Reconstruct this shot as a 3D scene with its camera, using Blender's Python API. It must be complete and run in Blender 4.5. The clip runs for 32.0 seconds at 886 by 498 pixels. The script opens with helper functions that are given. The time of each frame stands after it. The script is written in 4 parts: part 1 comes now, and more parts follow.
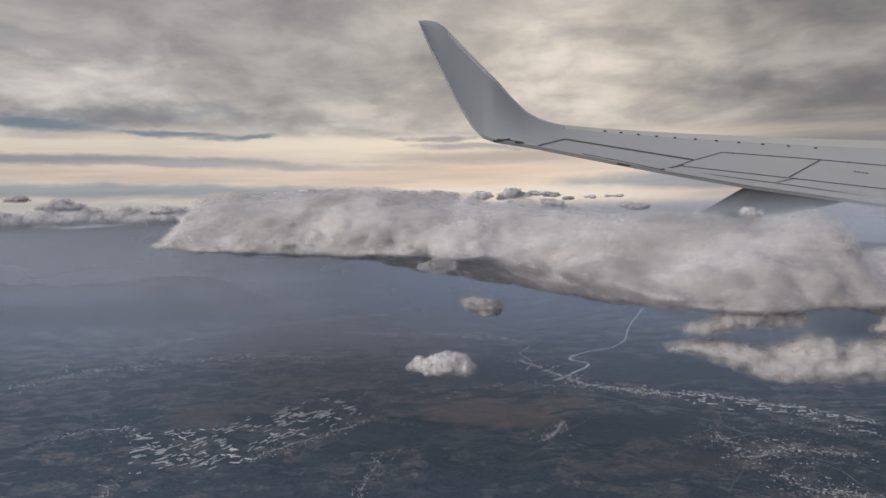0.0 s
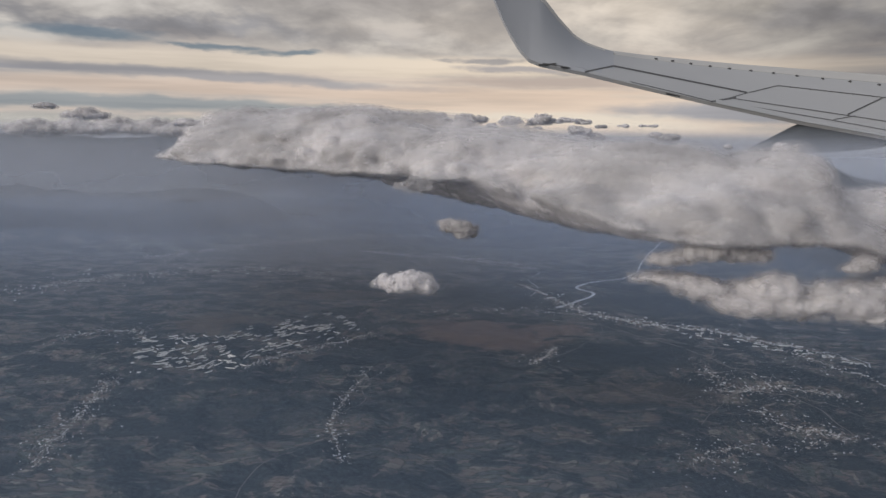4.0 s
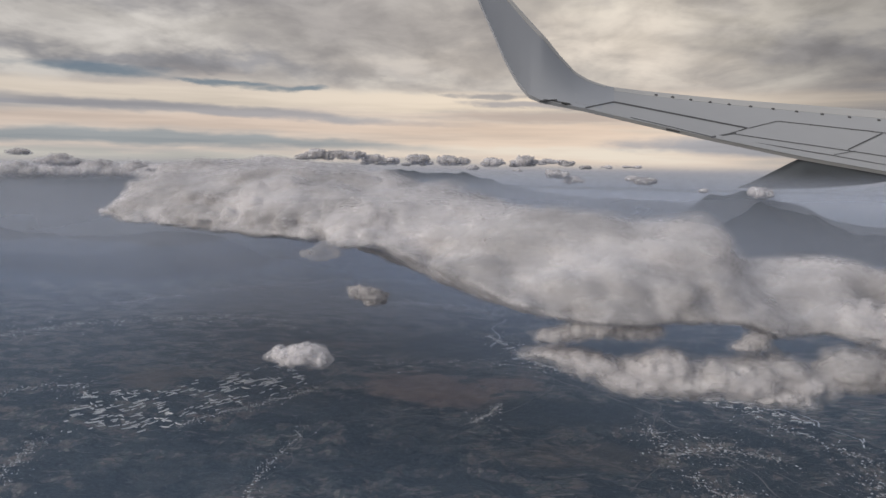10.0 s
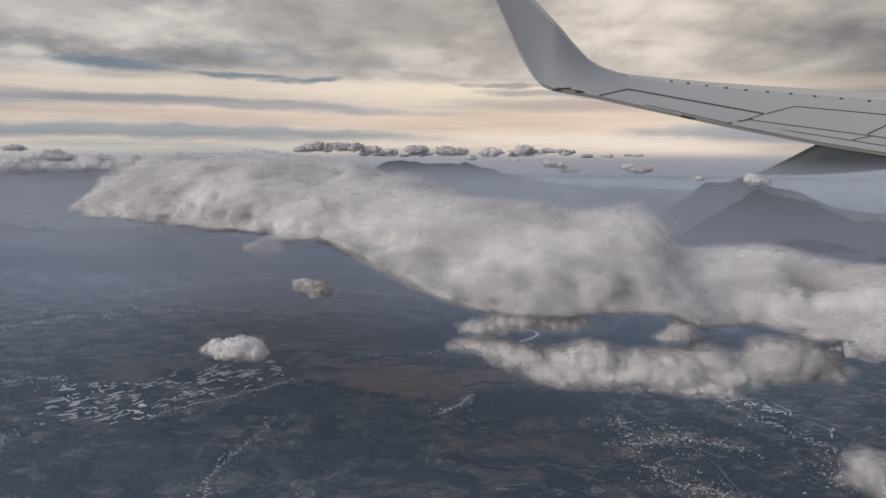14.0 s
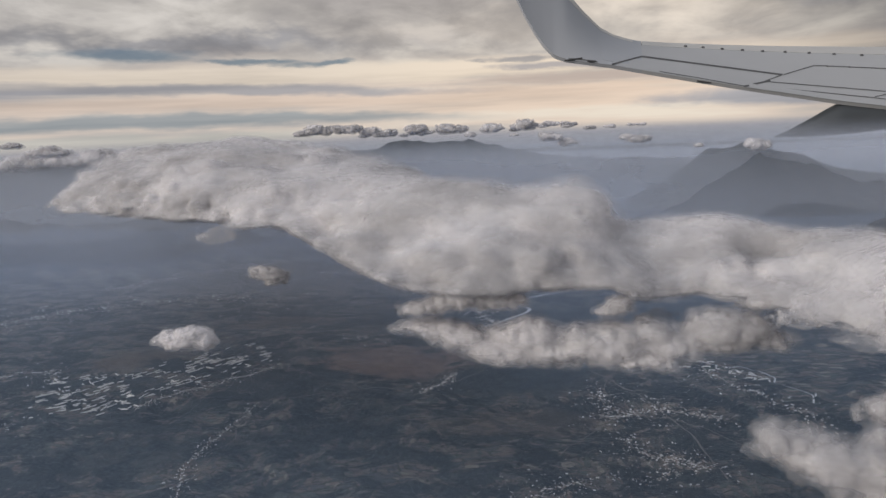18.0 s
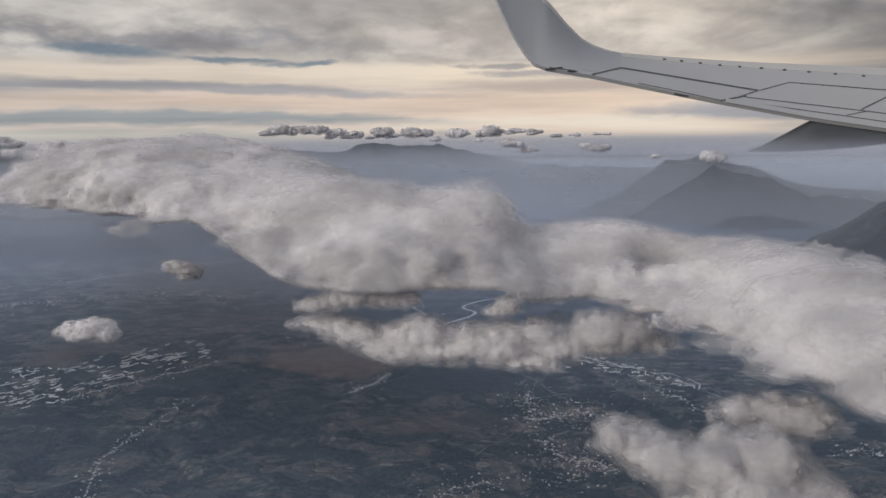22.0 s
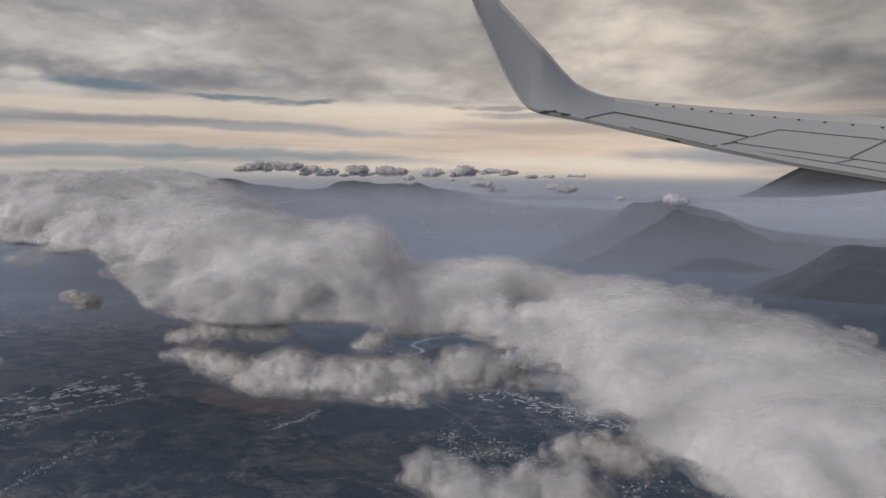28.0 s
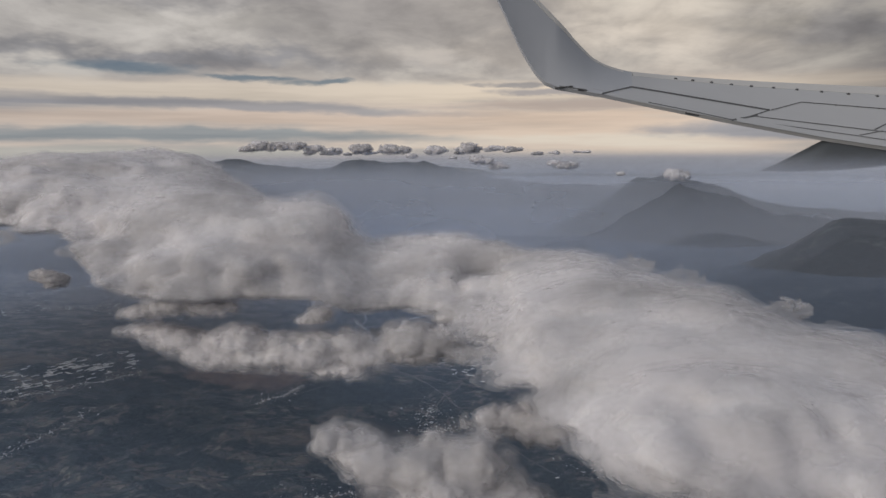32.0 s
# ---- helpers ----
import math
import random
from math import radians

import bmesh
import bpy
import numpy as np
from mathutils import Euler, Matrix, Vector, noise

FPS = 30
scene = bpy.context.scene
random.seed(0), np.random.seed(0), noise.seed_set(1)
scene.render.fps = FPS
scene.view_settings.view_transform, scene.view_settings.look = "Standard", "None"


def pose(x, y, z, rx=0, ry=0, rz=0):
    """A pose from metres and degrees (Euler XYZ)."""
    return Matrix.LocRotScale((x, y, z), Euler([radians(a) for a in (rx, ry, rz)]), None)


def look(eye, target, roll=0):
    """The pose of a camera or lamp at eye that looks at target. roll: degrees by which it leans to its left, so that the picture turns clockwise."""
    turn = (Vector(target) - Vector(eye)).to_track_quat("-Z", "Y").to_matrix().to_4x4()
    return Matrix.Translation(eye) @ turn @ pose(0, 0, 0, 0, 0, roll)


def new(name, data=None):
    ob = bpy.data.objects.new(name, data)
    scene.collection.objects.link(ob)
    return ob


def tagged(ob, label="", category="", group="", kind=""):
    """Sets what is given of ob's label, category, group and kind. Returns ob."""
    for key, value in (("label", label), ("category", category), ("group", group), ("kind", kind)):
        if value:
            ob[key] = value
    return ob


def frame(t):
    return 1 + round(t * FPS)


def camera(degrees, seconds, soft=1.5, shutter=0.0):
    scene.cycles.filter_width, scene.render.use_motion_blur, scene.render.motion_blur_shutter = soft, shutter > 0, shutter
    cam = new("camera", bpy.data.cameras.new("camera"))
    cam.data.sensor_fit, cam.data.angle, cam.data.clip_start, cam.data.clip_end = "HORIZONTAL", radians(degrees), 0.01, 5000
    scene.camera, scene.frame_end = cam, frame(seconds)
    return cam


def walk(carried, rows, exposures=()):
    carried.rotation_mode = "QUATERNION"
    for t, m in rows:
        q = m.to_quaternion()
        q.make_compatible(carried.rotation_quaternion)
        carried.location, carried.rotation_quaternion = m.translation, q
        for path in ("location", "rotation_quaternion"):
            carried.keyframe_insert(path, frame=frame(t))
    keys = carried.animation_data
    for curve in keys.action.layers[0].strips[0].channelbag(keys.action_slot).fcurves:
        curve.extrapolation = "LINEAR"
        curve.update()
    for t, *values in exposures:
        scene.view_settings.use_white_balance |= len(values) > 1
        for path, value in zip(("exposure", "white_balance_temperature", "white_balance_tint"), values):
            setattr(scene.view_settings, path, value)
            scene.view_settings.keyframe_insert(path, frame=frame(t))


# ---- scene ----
# The land is a scaled-down valley: one metre here stands for about fifty metres outside.
cam = camera(63.7, 32.0)
ROWS = [
    (0, 0.00, 0.00, 63.99, 86.36, 1.29, 0.04),
    (0.5, 1.58, 0.02, 63.92, 85.60, 1.79, 0.25),
    (1, 3.12, 0.03, 63.87, 84.80, 2.08, 0.53),
    (1.5, 4.62, 0.04, 63.81, 84.32, 2.00, 0.65),
    (2, 6.07, 0.03, 63.71, 83.69, 1.83, 0.96),
    (2.5, 7.48, 0.03, 63.58, 80.67, 1.42, 1.46),
    (4.5, 12.94, 0.11, 63.18, 80.32, -1.51, 3.81),
    (5, 14.37, 0.24, 63.42, 81.96, -1.74, 3.87),
    (5.5, 15.77, 0.46, 63.87, 82.60, -1.56, 3.66),
    (6, 17.15, 0.74, 64.43, 82.75, -1.31, 3.56),
    (6.5, 18.57, 1.07, 65.05, 82.83, -1.22, 3.41),
    (7, 20.00, 1.43, 65.72, 82.91, -1.12, 3.29),
    (7.5, 21.40, 1.81, 66.41, 82.93, -0.86, 3.05),
    (8, 22.84, 2.20, 67.11, 82.75, -0.46, 3.06),
    (8.5, 24.30, 2.57, 67.79, 82.45, -0.49, 3.23),
    (9, 25.75, 2.89, 68.39, 82.65, -0.73, 3.47),
    (9.5, 27.21, 3.19, 68.92, 82.88, -0.87, 3.71),
    (10, 28.70, 3.47, 69.38, 83.02, -0.95, 3.82),
    (10.5, 30.26, 3.73, 69.77, 83.17, -0.81, 3.93),
    (11, 31.94, 3.91, 70.04, 83.13, -0.63, 4.06),
    (11.5, 33.69, 3.99, 70.17, 83.10, -0.45, 4.21),
    (12, 35.46, 3.98, 70.17, 82.67, -0.33, 4.44),
    (12.5, 37.19, 3.97, 70.10, 82.66, -0.19, 4.62),
    (13, 38.84, 4.00, 69.99, 82.53, -0.19, 4.80),
    (13.5, 40.42, 4.09, 69.92, 82.38, -0.24, 4.95),
    (14, 41.97, 4.26, 69.89, 82.22, -0.23, 5.06),
    (14.5, 43.47, 4.49, 69.89, 82.07, -0.25, 5.20),
    (16.5, 49.45, 5.67, 70.05, 80.77, 1.89, 5.68),
    (17, 50.98, 5.88, 70.02, 80.63, 2.37, 5.94),
    (17.5, 52.51, 5.99, 69.98, 80.49, 2.45, 6.20),
    (18, 54.06, 6.04, 70.05, 80.48, 2.43, 6.29),
    (18.5, 55.64, 6.03, 70.19, 80.64, 2.20, 6.04),
    (19, 57.15, 5.94, 70.31, 80.97, 1.86, 5.60),
    (19.5, 58.57, 5.78, 70.32, 81.07, 1.59, 5.38),
    (20, 60.04, 5.59, 70.20, 80.92, 1.48, 5.25),
    (20.5, 61.57, 5.41, 69.96, 81.03, 1.16, 5.11),
    (21, 63.14, 5.33, 69.70, 81.10, 0.92, 4.96),
    (21.5, 64.69, 5.32, 69.44, 81.03, 0.79, 4.84),
    (22, 66.21, 5.37, 69.19, 80.82, 0.68, 4.83),
    (22.5, 67.73, 5.43, 68.99, 80.62, 0.72, 4.86),
    (23, 69.24, 5.48, 68.82, 80.44, 0.76, 4.88),
    (23.5, 70.77, 5.50, 68.69, 80.59, 0.66, 4.92),
    (24, 72.29, 5.51, 68.61, 81.04, 0.49, 5.04),
    (24.5, 73.79, 5.52, 68.59, 81.50, 0.47, 5.01),
    (25, 75.29, 5.56, 68.62, 81.77, 0.35, 4.98),
    (25.5, 76.78, 5.61, 68.66, 81.97, 0.05, 4.87),
    (26, 78.27, 5.68, 68.70, 82.84, -0.25, 4.64),
    (26.5, 79.77, 5.73, 68.73, 83.72, -0.61, 4.47),
    (28.5, 85.71, 5.84, 68.60, 83.97, -0.28, 4.71),
    (29, 87.13, 5.82, 68.52, 83.83, -0.21, 4.87),
    (29.5, 88.52, 5.80, 68.42, 83.40, -0.17, 4.99),
    (30, 89.90, 5.79, 68.34, 83.02, 0.03, 5.21),
    (30.5, 91.29, 5.80, 68.31, 82.88, 0.13, 5.49),
    (31, 92.67, 5.81, 68.30, 82.43, 0.23, 5.78),
    (31.5, 94.10, 5.80, 68.31, 82.41, 0.30, 5.91),
    (32, 95.57, 5.79, 68.33, 82.23, 0.35, 6.04),
]
scene.cycles.transparent_max_bounces = 32
walk(cam, [(t, pose(*row)) for t, *row in ROWS], [(0, 0.02), (2, 0.06), (5, -0.04), (8, 0.0), (14, 0.06), (22, 0.02), (26, -0.10), (32, -0.17)])

# ---- world and sun ----
SUN_AZ, SUN_EL = -130.0, 16.0
GLOW_AZ = 8.0


class Nodes:
    """Short hand for building node trees."""

    def __init__(self, tree):
        self.tree = tree
        tree.nodes.clear()

    def add(self, kind, **sockets):
        node = self.tree.nodes.new(kind)
        for key, value in sockets.items():
            self.put(node, key, value)
        return node

    def put(self, node, key, value):
        socket = node.inputs[int(key[1:])] if key[0] == "i" and key[1:].isdigit() else node.inputs[key.replace("_", " ")]
        if isinstance(value, bpy.types.NodeSocket):
            self.tree.links.new(value, socket)
        else:
            socket.default_value = value

    def math(self, op, a, b=0.0, clamp=False):
        node = self.add("ShaderNodeMath", i0=a, i1=b)
        node.operation, node.use_clamp = op, clamp
        return node.outputs[0]

    def step(self, value, low, high):
        node = self.add("ShaderNodeMapRange", Value=value)
        node.interpolation_type = "SMOOTHSTEP"
        for key, number in zip(("From Min", "From Max"), (low, high)):
            node.inputs[key].default_value = number
        return node.outputs[0]

    def mix(self, fac, a, b, blend="MIX"):
        node = self.tree.nodes.new("ShaderNodeMix")
        node.data_type, node.blend_type = "RGBA", blend
        for socket, value in ((node.inputs[0], fac), (node.inputs[6], a), (node.inputs[7], b)):
            if isinstance(value, bpy.types.NodeSocket):
                self.tree.links.new(value, socket)
            else:
                socket.default_value = value if not isinstance(value, tuple) or len(value) == 4 else (*value, 1.0)
        return node.outputs[2]

    def noise(self, vector, scale, detail=4.0, rough=0.55, distort=0.0, out=0):
        node = self.add("ShaderNodeTexNoise", Vector=vector, Scale=scale, Detail=detail, Roughness=rough, Distortion=distort)
        return node.outputs[out]

    def ramp(self, fac, stops):
        node = self.add("ShaderNodeValToRGB", Fac=fac)
        band = node.color_ramp
        while len(band.elements) < len(stops):
            band.elements.new(0.5)
        for element, (at, colour) in zip(band.elements, stops):
            element.position, element.color = at, (*colour, 1.0)
        return node.outputs[0]

    def vec(self, x, y, z):
        return self.add("ShaderNodeCombineXYZ", X=x, Y=y, Z=z).outputs[0]

    def scaled(self, vector, sx, sy, sz, turn=0.0):
        node = self.add("ShaderNodeMapping", Vector=vector, Scale=(sx, sy, sz), Rotation=(0, 0, radians(turn)))
        return node.outputs[0]


# Cloud forms of the high layer: sideways and upward place, half width, half height, slant, colour, share.
HEAPS = [(-0.45, 0.165, 0.16, 0.022, 0.02, (0.63, 0.59, 0.545), 0.9), (-0.55, 0.200, 0.20, 0.020, 0.0, (0.31, 0.30, 0.305), 0.8),
         (-0.14, 0.172, 0.17, 0.030, 0.05, (0.33, 0.31, 0.305), 0.8), (-0.20, 0.225, 0.20, 0.022, 0.0, (0.40, 0.38, 0.37), 0.7), (-0.42, 0.124, 0.30, 0.010, 0.02, (0.30, 0.295, 0.31), 0.9),
         (-0.10, 0.128, 0.14, 0.014, 0.0, (0.50, 0.46, 0.43), 0.7), (0.31, 0.190, 0.20, 0.045, 0.10, (0.68, 0.63, 0.565), 0.95),
         (0.18, 0.150, 0.12, 0.030, 0.1, (0.66, 0.60, 0.54), 0.8), (0.43, 0.138, 0.13, 0.020, 0.12, (0.36, 0.345, 0.35), 0.85), (0.20, 0.215, 0.10, 0.018, 0.25, (0.42, 0.395, 0.385), 0.7)]
BANDS = [(-0.20, 0.080, 0.62, 0.012, 0.0, (0.70, 0.61, 0.51), 0.95), (-0.10, 0.046, 0.66, 0.011, 0.0, (0.67, 0.545, 0.455), 0.95), (-0.36, 0.062, 0.26, 0.0075, 0.03, (0.335, 0.33, 0.35), 0.85),
         (-0.44, 0.024, 0.32, 0.0085, 0.015, (0.27, 0.31, 0.335), 0.8), (0.04, 0.078, 0.07, 0.005, 0.03, (0.37, 0.35, 0.36), 0.9),
         (0.02, 0.089, 0.05, 0.004, 0.0, (0.30, 0.29, 0.30), 0.9), (0.10, 0.063, 0.16, 0.006, 0.0, (0.54, 0.45, 0.40), 0.8), (0.06, 0.030, 0.26, 0.008, 0.0, (0.66, 0.54, 0.45), 0.8),
         (0.32, 0.026, 0.15, 0.011, 0.0, (0.285, 0.30, 0.345), 0.85), (0.24, 0.045, 0.10, 0.006, 0.0, (0.60, 0.52, 0.45), 0.8), (-0.50, 0.0, 0.30, 0.009, 0.0, (0.50, 0.49, 0.45), 0.8)]
GAPS = [(-0.488, 0.107, 0.070, 0.0065, 0.02), (-0.36, 0.098, 0.05, 0.0035, 0.01), (-0.27, 0.094, 0.045, 0.003, 0.0)]


def build_world():
    world = bpy.data.worlds.new("sky")
    scene.world = world
    world.use_nodes = True
    n = Nodes(world.node_tree)
    way = n.add("ShaderNodeTexCoord").outputs["Generated"]
    xyz = n.add("ShaderNodeSeparateXYZ", Vector=way)
    x, y, z = xyz.outputs
    height = n.math("MAXIMUM", z, 0.0)
    flat = n.math("ADD", height, 0.20)
    plane = n.vec(n.math("DIVIDE", x, flat), n.math("DIVIDE", y, flat), 0.0)
    # overcast layer, heaped in soft rolls
    big = n.noise(n.scaled(plane, 0.95, 0.85, 1, 16), 1.0, 3.0, 0.5)
    fine = n.noise(n.scaled(plane, 1.5, 1.2, 1, -12), 2.2, 6.0, 0.56, 0.3)
    heap = n.math("ADD", n.math("MULTIPLY", big, 0.5), n.math("MULTIPLY", fine, 0.5))
    roof = n.ramp(heap, [(0.34, (0.25, 0.24, 0.25)), (0.44, (0.35, 0.33, 0.325)), (0.53, (0.47, 0.44, 0.415)), (0.64, (0.66, 0.615, 0.56))])
    # long thin streaks low over the horizon
    low = n.noise(n.vec(n.math("MULTIPLY", x, 2.0), y, n.math("MULTIPLY", z, 34.0)), 1.15, 5.0, 0.55)
    streaks = n.ramp(low, [(0.36, (0.36, 0.35, 0.365)), (0.45, (0.52, 0.475, 0.44)), (0.54, (0.66, 0.565, 0.49)), (0.66, (0.73, 0.66, 0.575))])
    sky = n.mix(n.step(n.math("ADD", z, n.math("MULTIPLY", big, 0.05)), 0.10, 0.14), streaks, roof)
    # forms with torn edges, laid over one another
    torn = n.add("ShaderNodeSeparateColor", Color=n.noise(n.vec(n.math("MULTIPLY", x, 7.0), y, n.math("MULTIPLY", z, 26.0)), 1.7, 4.0, 0.58, 0.0, 1)).outputs
    lumpy = n.add("ShaderNodeSeparateColor", Color=n.noise(n.vec(n.math("MULTIPLY", x, 8.0), y, n.math("MULTIPLY", z, 19.0)), 1.2, 4.0, 0.6, 0.0, 1)).outputs
    ahead = n.step(y, 0.2, 0.5)

    def form(cx, cz, rx, rz, slant, warp, reach_x, reach_z, soft):
        across = n.math("ADD", n.math("SUBTRACT", x, cx), n.math("MULTIPLY", n.math("SUBTRACT", warp[0], 0.5), reach_x))
        up = n.math("SUBTRACT", n.math("SUBTRACT", z, cz), n.math("MULTIPLY", across, -slant))
        up = n.math("ADD", up, n.math("MULTIPLY", n.math("SUBTRACT", warp[1], 0.5), reach_z))
        away = n.math("SQRT", n.math("ADD", n.math("POWER", n.math("DIVIDE", across, rx), 2.0), n.math("POWER", n.math("DIVIDE", up, rz), 2.0)))
        return n.math("MULTIPLY", n.step(away, 1.0 + soft, 1.0 - soft), ahead)

    for cx, cz, rx, rz, slant, colour, share in HEAPS:
        tone = n.mix(n.step(fine, 0.35, 0.65), tuple(c * 0.80 for c in colour), tuple(c * 1.14 for c in colour))
        sky = n.mix(n.math("MULTIPLY", form(cx, cz, rx, rz, slant, lumpy, 0.30, 0.10, 0.85), share), sky, tone)
    for cx, cz, rx, rz, slant, colour, share in BANDS:
        tone = n.mix(n.step(low, 0.36, 0.64), tuple(c * 0.88 for c in colour), tuple(c * 1.10 for c in colour))
        sky = n.mix(n.math("MULTIPLY", form(cx, cz, rx, rz, slant, torn, 0.25, 0.020, 0.5), share), sky, tone)
    # gaps with clear sky behind
    clear = n.add("ShaderNodeTexSky")
    clear.sky_type, clear.sun_disc = "NISHITA", False
    clear.sun_elevation, clear.sun_rotation = radians(SUN_EL), radians(SUN_AZ)
    blue = n.mix(0.35, n.mix(1.0, clear.outputs[0], (0.042, 0.047, 0.058), "MULTIPLY"), (0.20, 0.25, 0.33))
    for cx, cz, rx, rz, slant in GAPS:
        sky = n.mix(n.math("MULTIPLY", form(cx, cz, rx, rz, slant, torn, 0.16, 0.022, 0.6), 0.85), sky, blue)
    # the layer is thinner and brighter ahead
    thin_way = (math.sin(radians(GLOW_AZ)) * math.cos(radians(12)), math.cos(radians(GLOW_AZ)) * math.cos(radians(12)), math.sin(radians(12)))
    dot = n.add("ShaderNodeVectorMath", i0=way, i1=thin_way)
    dot.operation = "DOT_PRODUCT"
    glow = n.math("POWER", n.math("MAXIMUM", dot.outputs["Value"], 0.0), 14.0)
    sky = n.mix(1.0, sky, n.ramp(glow, [(0.0, (0.92, 0.93, 0.95)), (1.0, (1.14, 1.11, 1.06))]), "MULTIPLY")
    # the layer is heavier to the side of the wing
    sky = n.mix(n.step(n.math("ADD", x, n.math("MULTIPLY", z, 0.6)), 0.27, 0.52), sky, n.mix(1.0, sky, (0.58, 0.59, 0.61), "MULTIPLY"))
    # distant haze under the horizon
    haze = n.ramp(n.math("MULTIPLY", z, -9.0), [(0.0, (0.36, 0.35, 0.37)), (0.30, (0.20, 0.22, 0.27)), (1.0, (0.12, 0.135, 0.17))])
    sky = n.mix(n.step(z, 0.004, -0.012), sky, haze)
    # the overcast is brighter and cooler overhead
    sky = n.mix(n.step(z, 0.30, 0.75), sky, n.mix(1.0, sky, (1.55, 1.68, 1.86), "MULTIPLY"))
    back = n.add("ShaderNodeBackground", Color=sky, Strength=1.0)
    out = n.add("ShaderNodeOutputWorld")
    n.tree.links.new(back.outputs[0], out.inputs[0])


build_world()
sun = new("sun", bpy.data.lights.new("sun", "SUN"))
sun.data.energy, sun.data.angle, sun.data.color = 1.75, radians(34), (1.0, 0.91, 0.82)
far_sun = Vector((math.sin(radians(SUN_AZ)) * math.cos(radians(SUN_EL)), math.cos(radians(SUN_AZ)) * math.cos(radians(SUN_EL)), math.sin(radians(SUN_EL))))
sun.matrix_world = look(far_sun * 2000, (0, 0, 0))


# ---- materials ----
def material(name):
    m = bpy.data.materials.new(name)
    m.use_nodes = True
    n = Nodes(m.node_tree)
    n.out = n.add("ShaderNodeOutputMaterial")
    n.place = n.add("ShaderNodeNewGeometry").outputs["Position"]
    return m, n


def principled(n, colour, rough=0.8, metal=0.0, bump=None, strength=0.3, distance=0.1, specular=0.3):
    b = n.add("ShaderNodeBsdfPrincipled", Base_Color=colour if not isinstance(colour, tuple) else (*colour, 1.0), Roughness=rough, Metallic=metal)
    b.inputs["Specular IOR Level"].default_value = specular
    if bump is not None:
        b.inputs["Normal"].default_value = (0, 0, 0)
        n.put(b, "Normal", n.add("ShaderNodeBump", Strength=strength, Distance=distance, Height=bump).outputs[0])
    n.tree.links.new(b.outputs[0], n.out.inputs[0])
    return b


def cloud_material(name, cover, tint):
    """White droplets: light goes in and partly through. cover: share of the surface that is mist and not clear air."""
    m, n = material(name)
    soft = n.noise(n.scaled(n.place, 0.7, 1.0, 1.2), 0.17, 4.0, 0.6)
    bump = n.add("ShaderNodeBump", Strength=0.4, Distance=2.4, Height=soft).outputs[0]
    # Random grey in the base colour stands in for shaded rolls of cloud.
    white = n.mix(n.step(n.noise(n.scaled(n.place, 0.6, 1.0, 1.5), 0.075, 3.0, 0.5), 0.36, 0.62), tuple(c * 0.80 for c in tint), tint)
    front = n.add("ShaderNodeBsdfDiffuse", Color=white, Normal=bump)
    back = n.add("ShaderNodeBsdfTranslucent", Color=white, Normal=bump)
    mist = n.add("ShaderNodeMixShader", i0=0.32 if cover == 1 else 0.5, i1=front.outputs[0], i2=back.outputs[0]).outputs[0]
    if cover < 1:
        torn = n.noise(n.scaled(n.place, 0.7, 0.8, 1.3), 0.36, 2.5, 0.6)
        fac = n.math("MULTIPLY", n.step(torn, 0.22, 0.70), cover)
        air = n.add("ShaderNodeBsdfTransparent").outputs[0]
        mist = n.add("ShaderNodeMixShader", i0=fac, i1=air, i2=mist).outputs[0]
    n.tree.links.new(mist, n.out.inputs[0])
    return m


CLOUD_TINT = (0.895, 0.885, 0.90)
CLOUD = [cloud_material("cloud_core", 1.0, CLOUD_TINT)] + [cloud_material("cloud_fringe", c, CLOUD_TINT) for c in (0.58, 0.46, 0.32, 0.18)]

def patch(n, cx, cy, rx, ry, turn, wobble, low=0.6, high=1.3):
    """1 inside an irregular patch of land, 0 outside."""
    node = n.add("ShaderNodeMapping", Vector=n.place, Location=(cx, cy, 0), Rotation=(0, 0, radians(turn)), Scale=(rx, ry, 1e6))
    node.vector_type = "TEXTURE"
    size = n.add("ShaderNodeVectorMath", i0=node.outputs[0])
    size.operation = "LENGTH"
    away = n.math("ADD", size.outputs["Value"], n.math("MULTIPLY", n.math("SUBTRACT", wobble, 0.5), 2.6))
    return n.step(away, high, low)


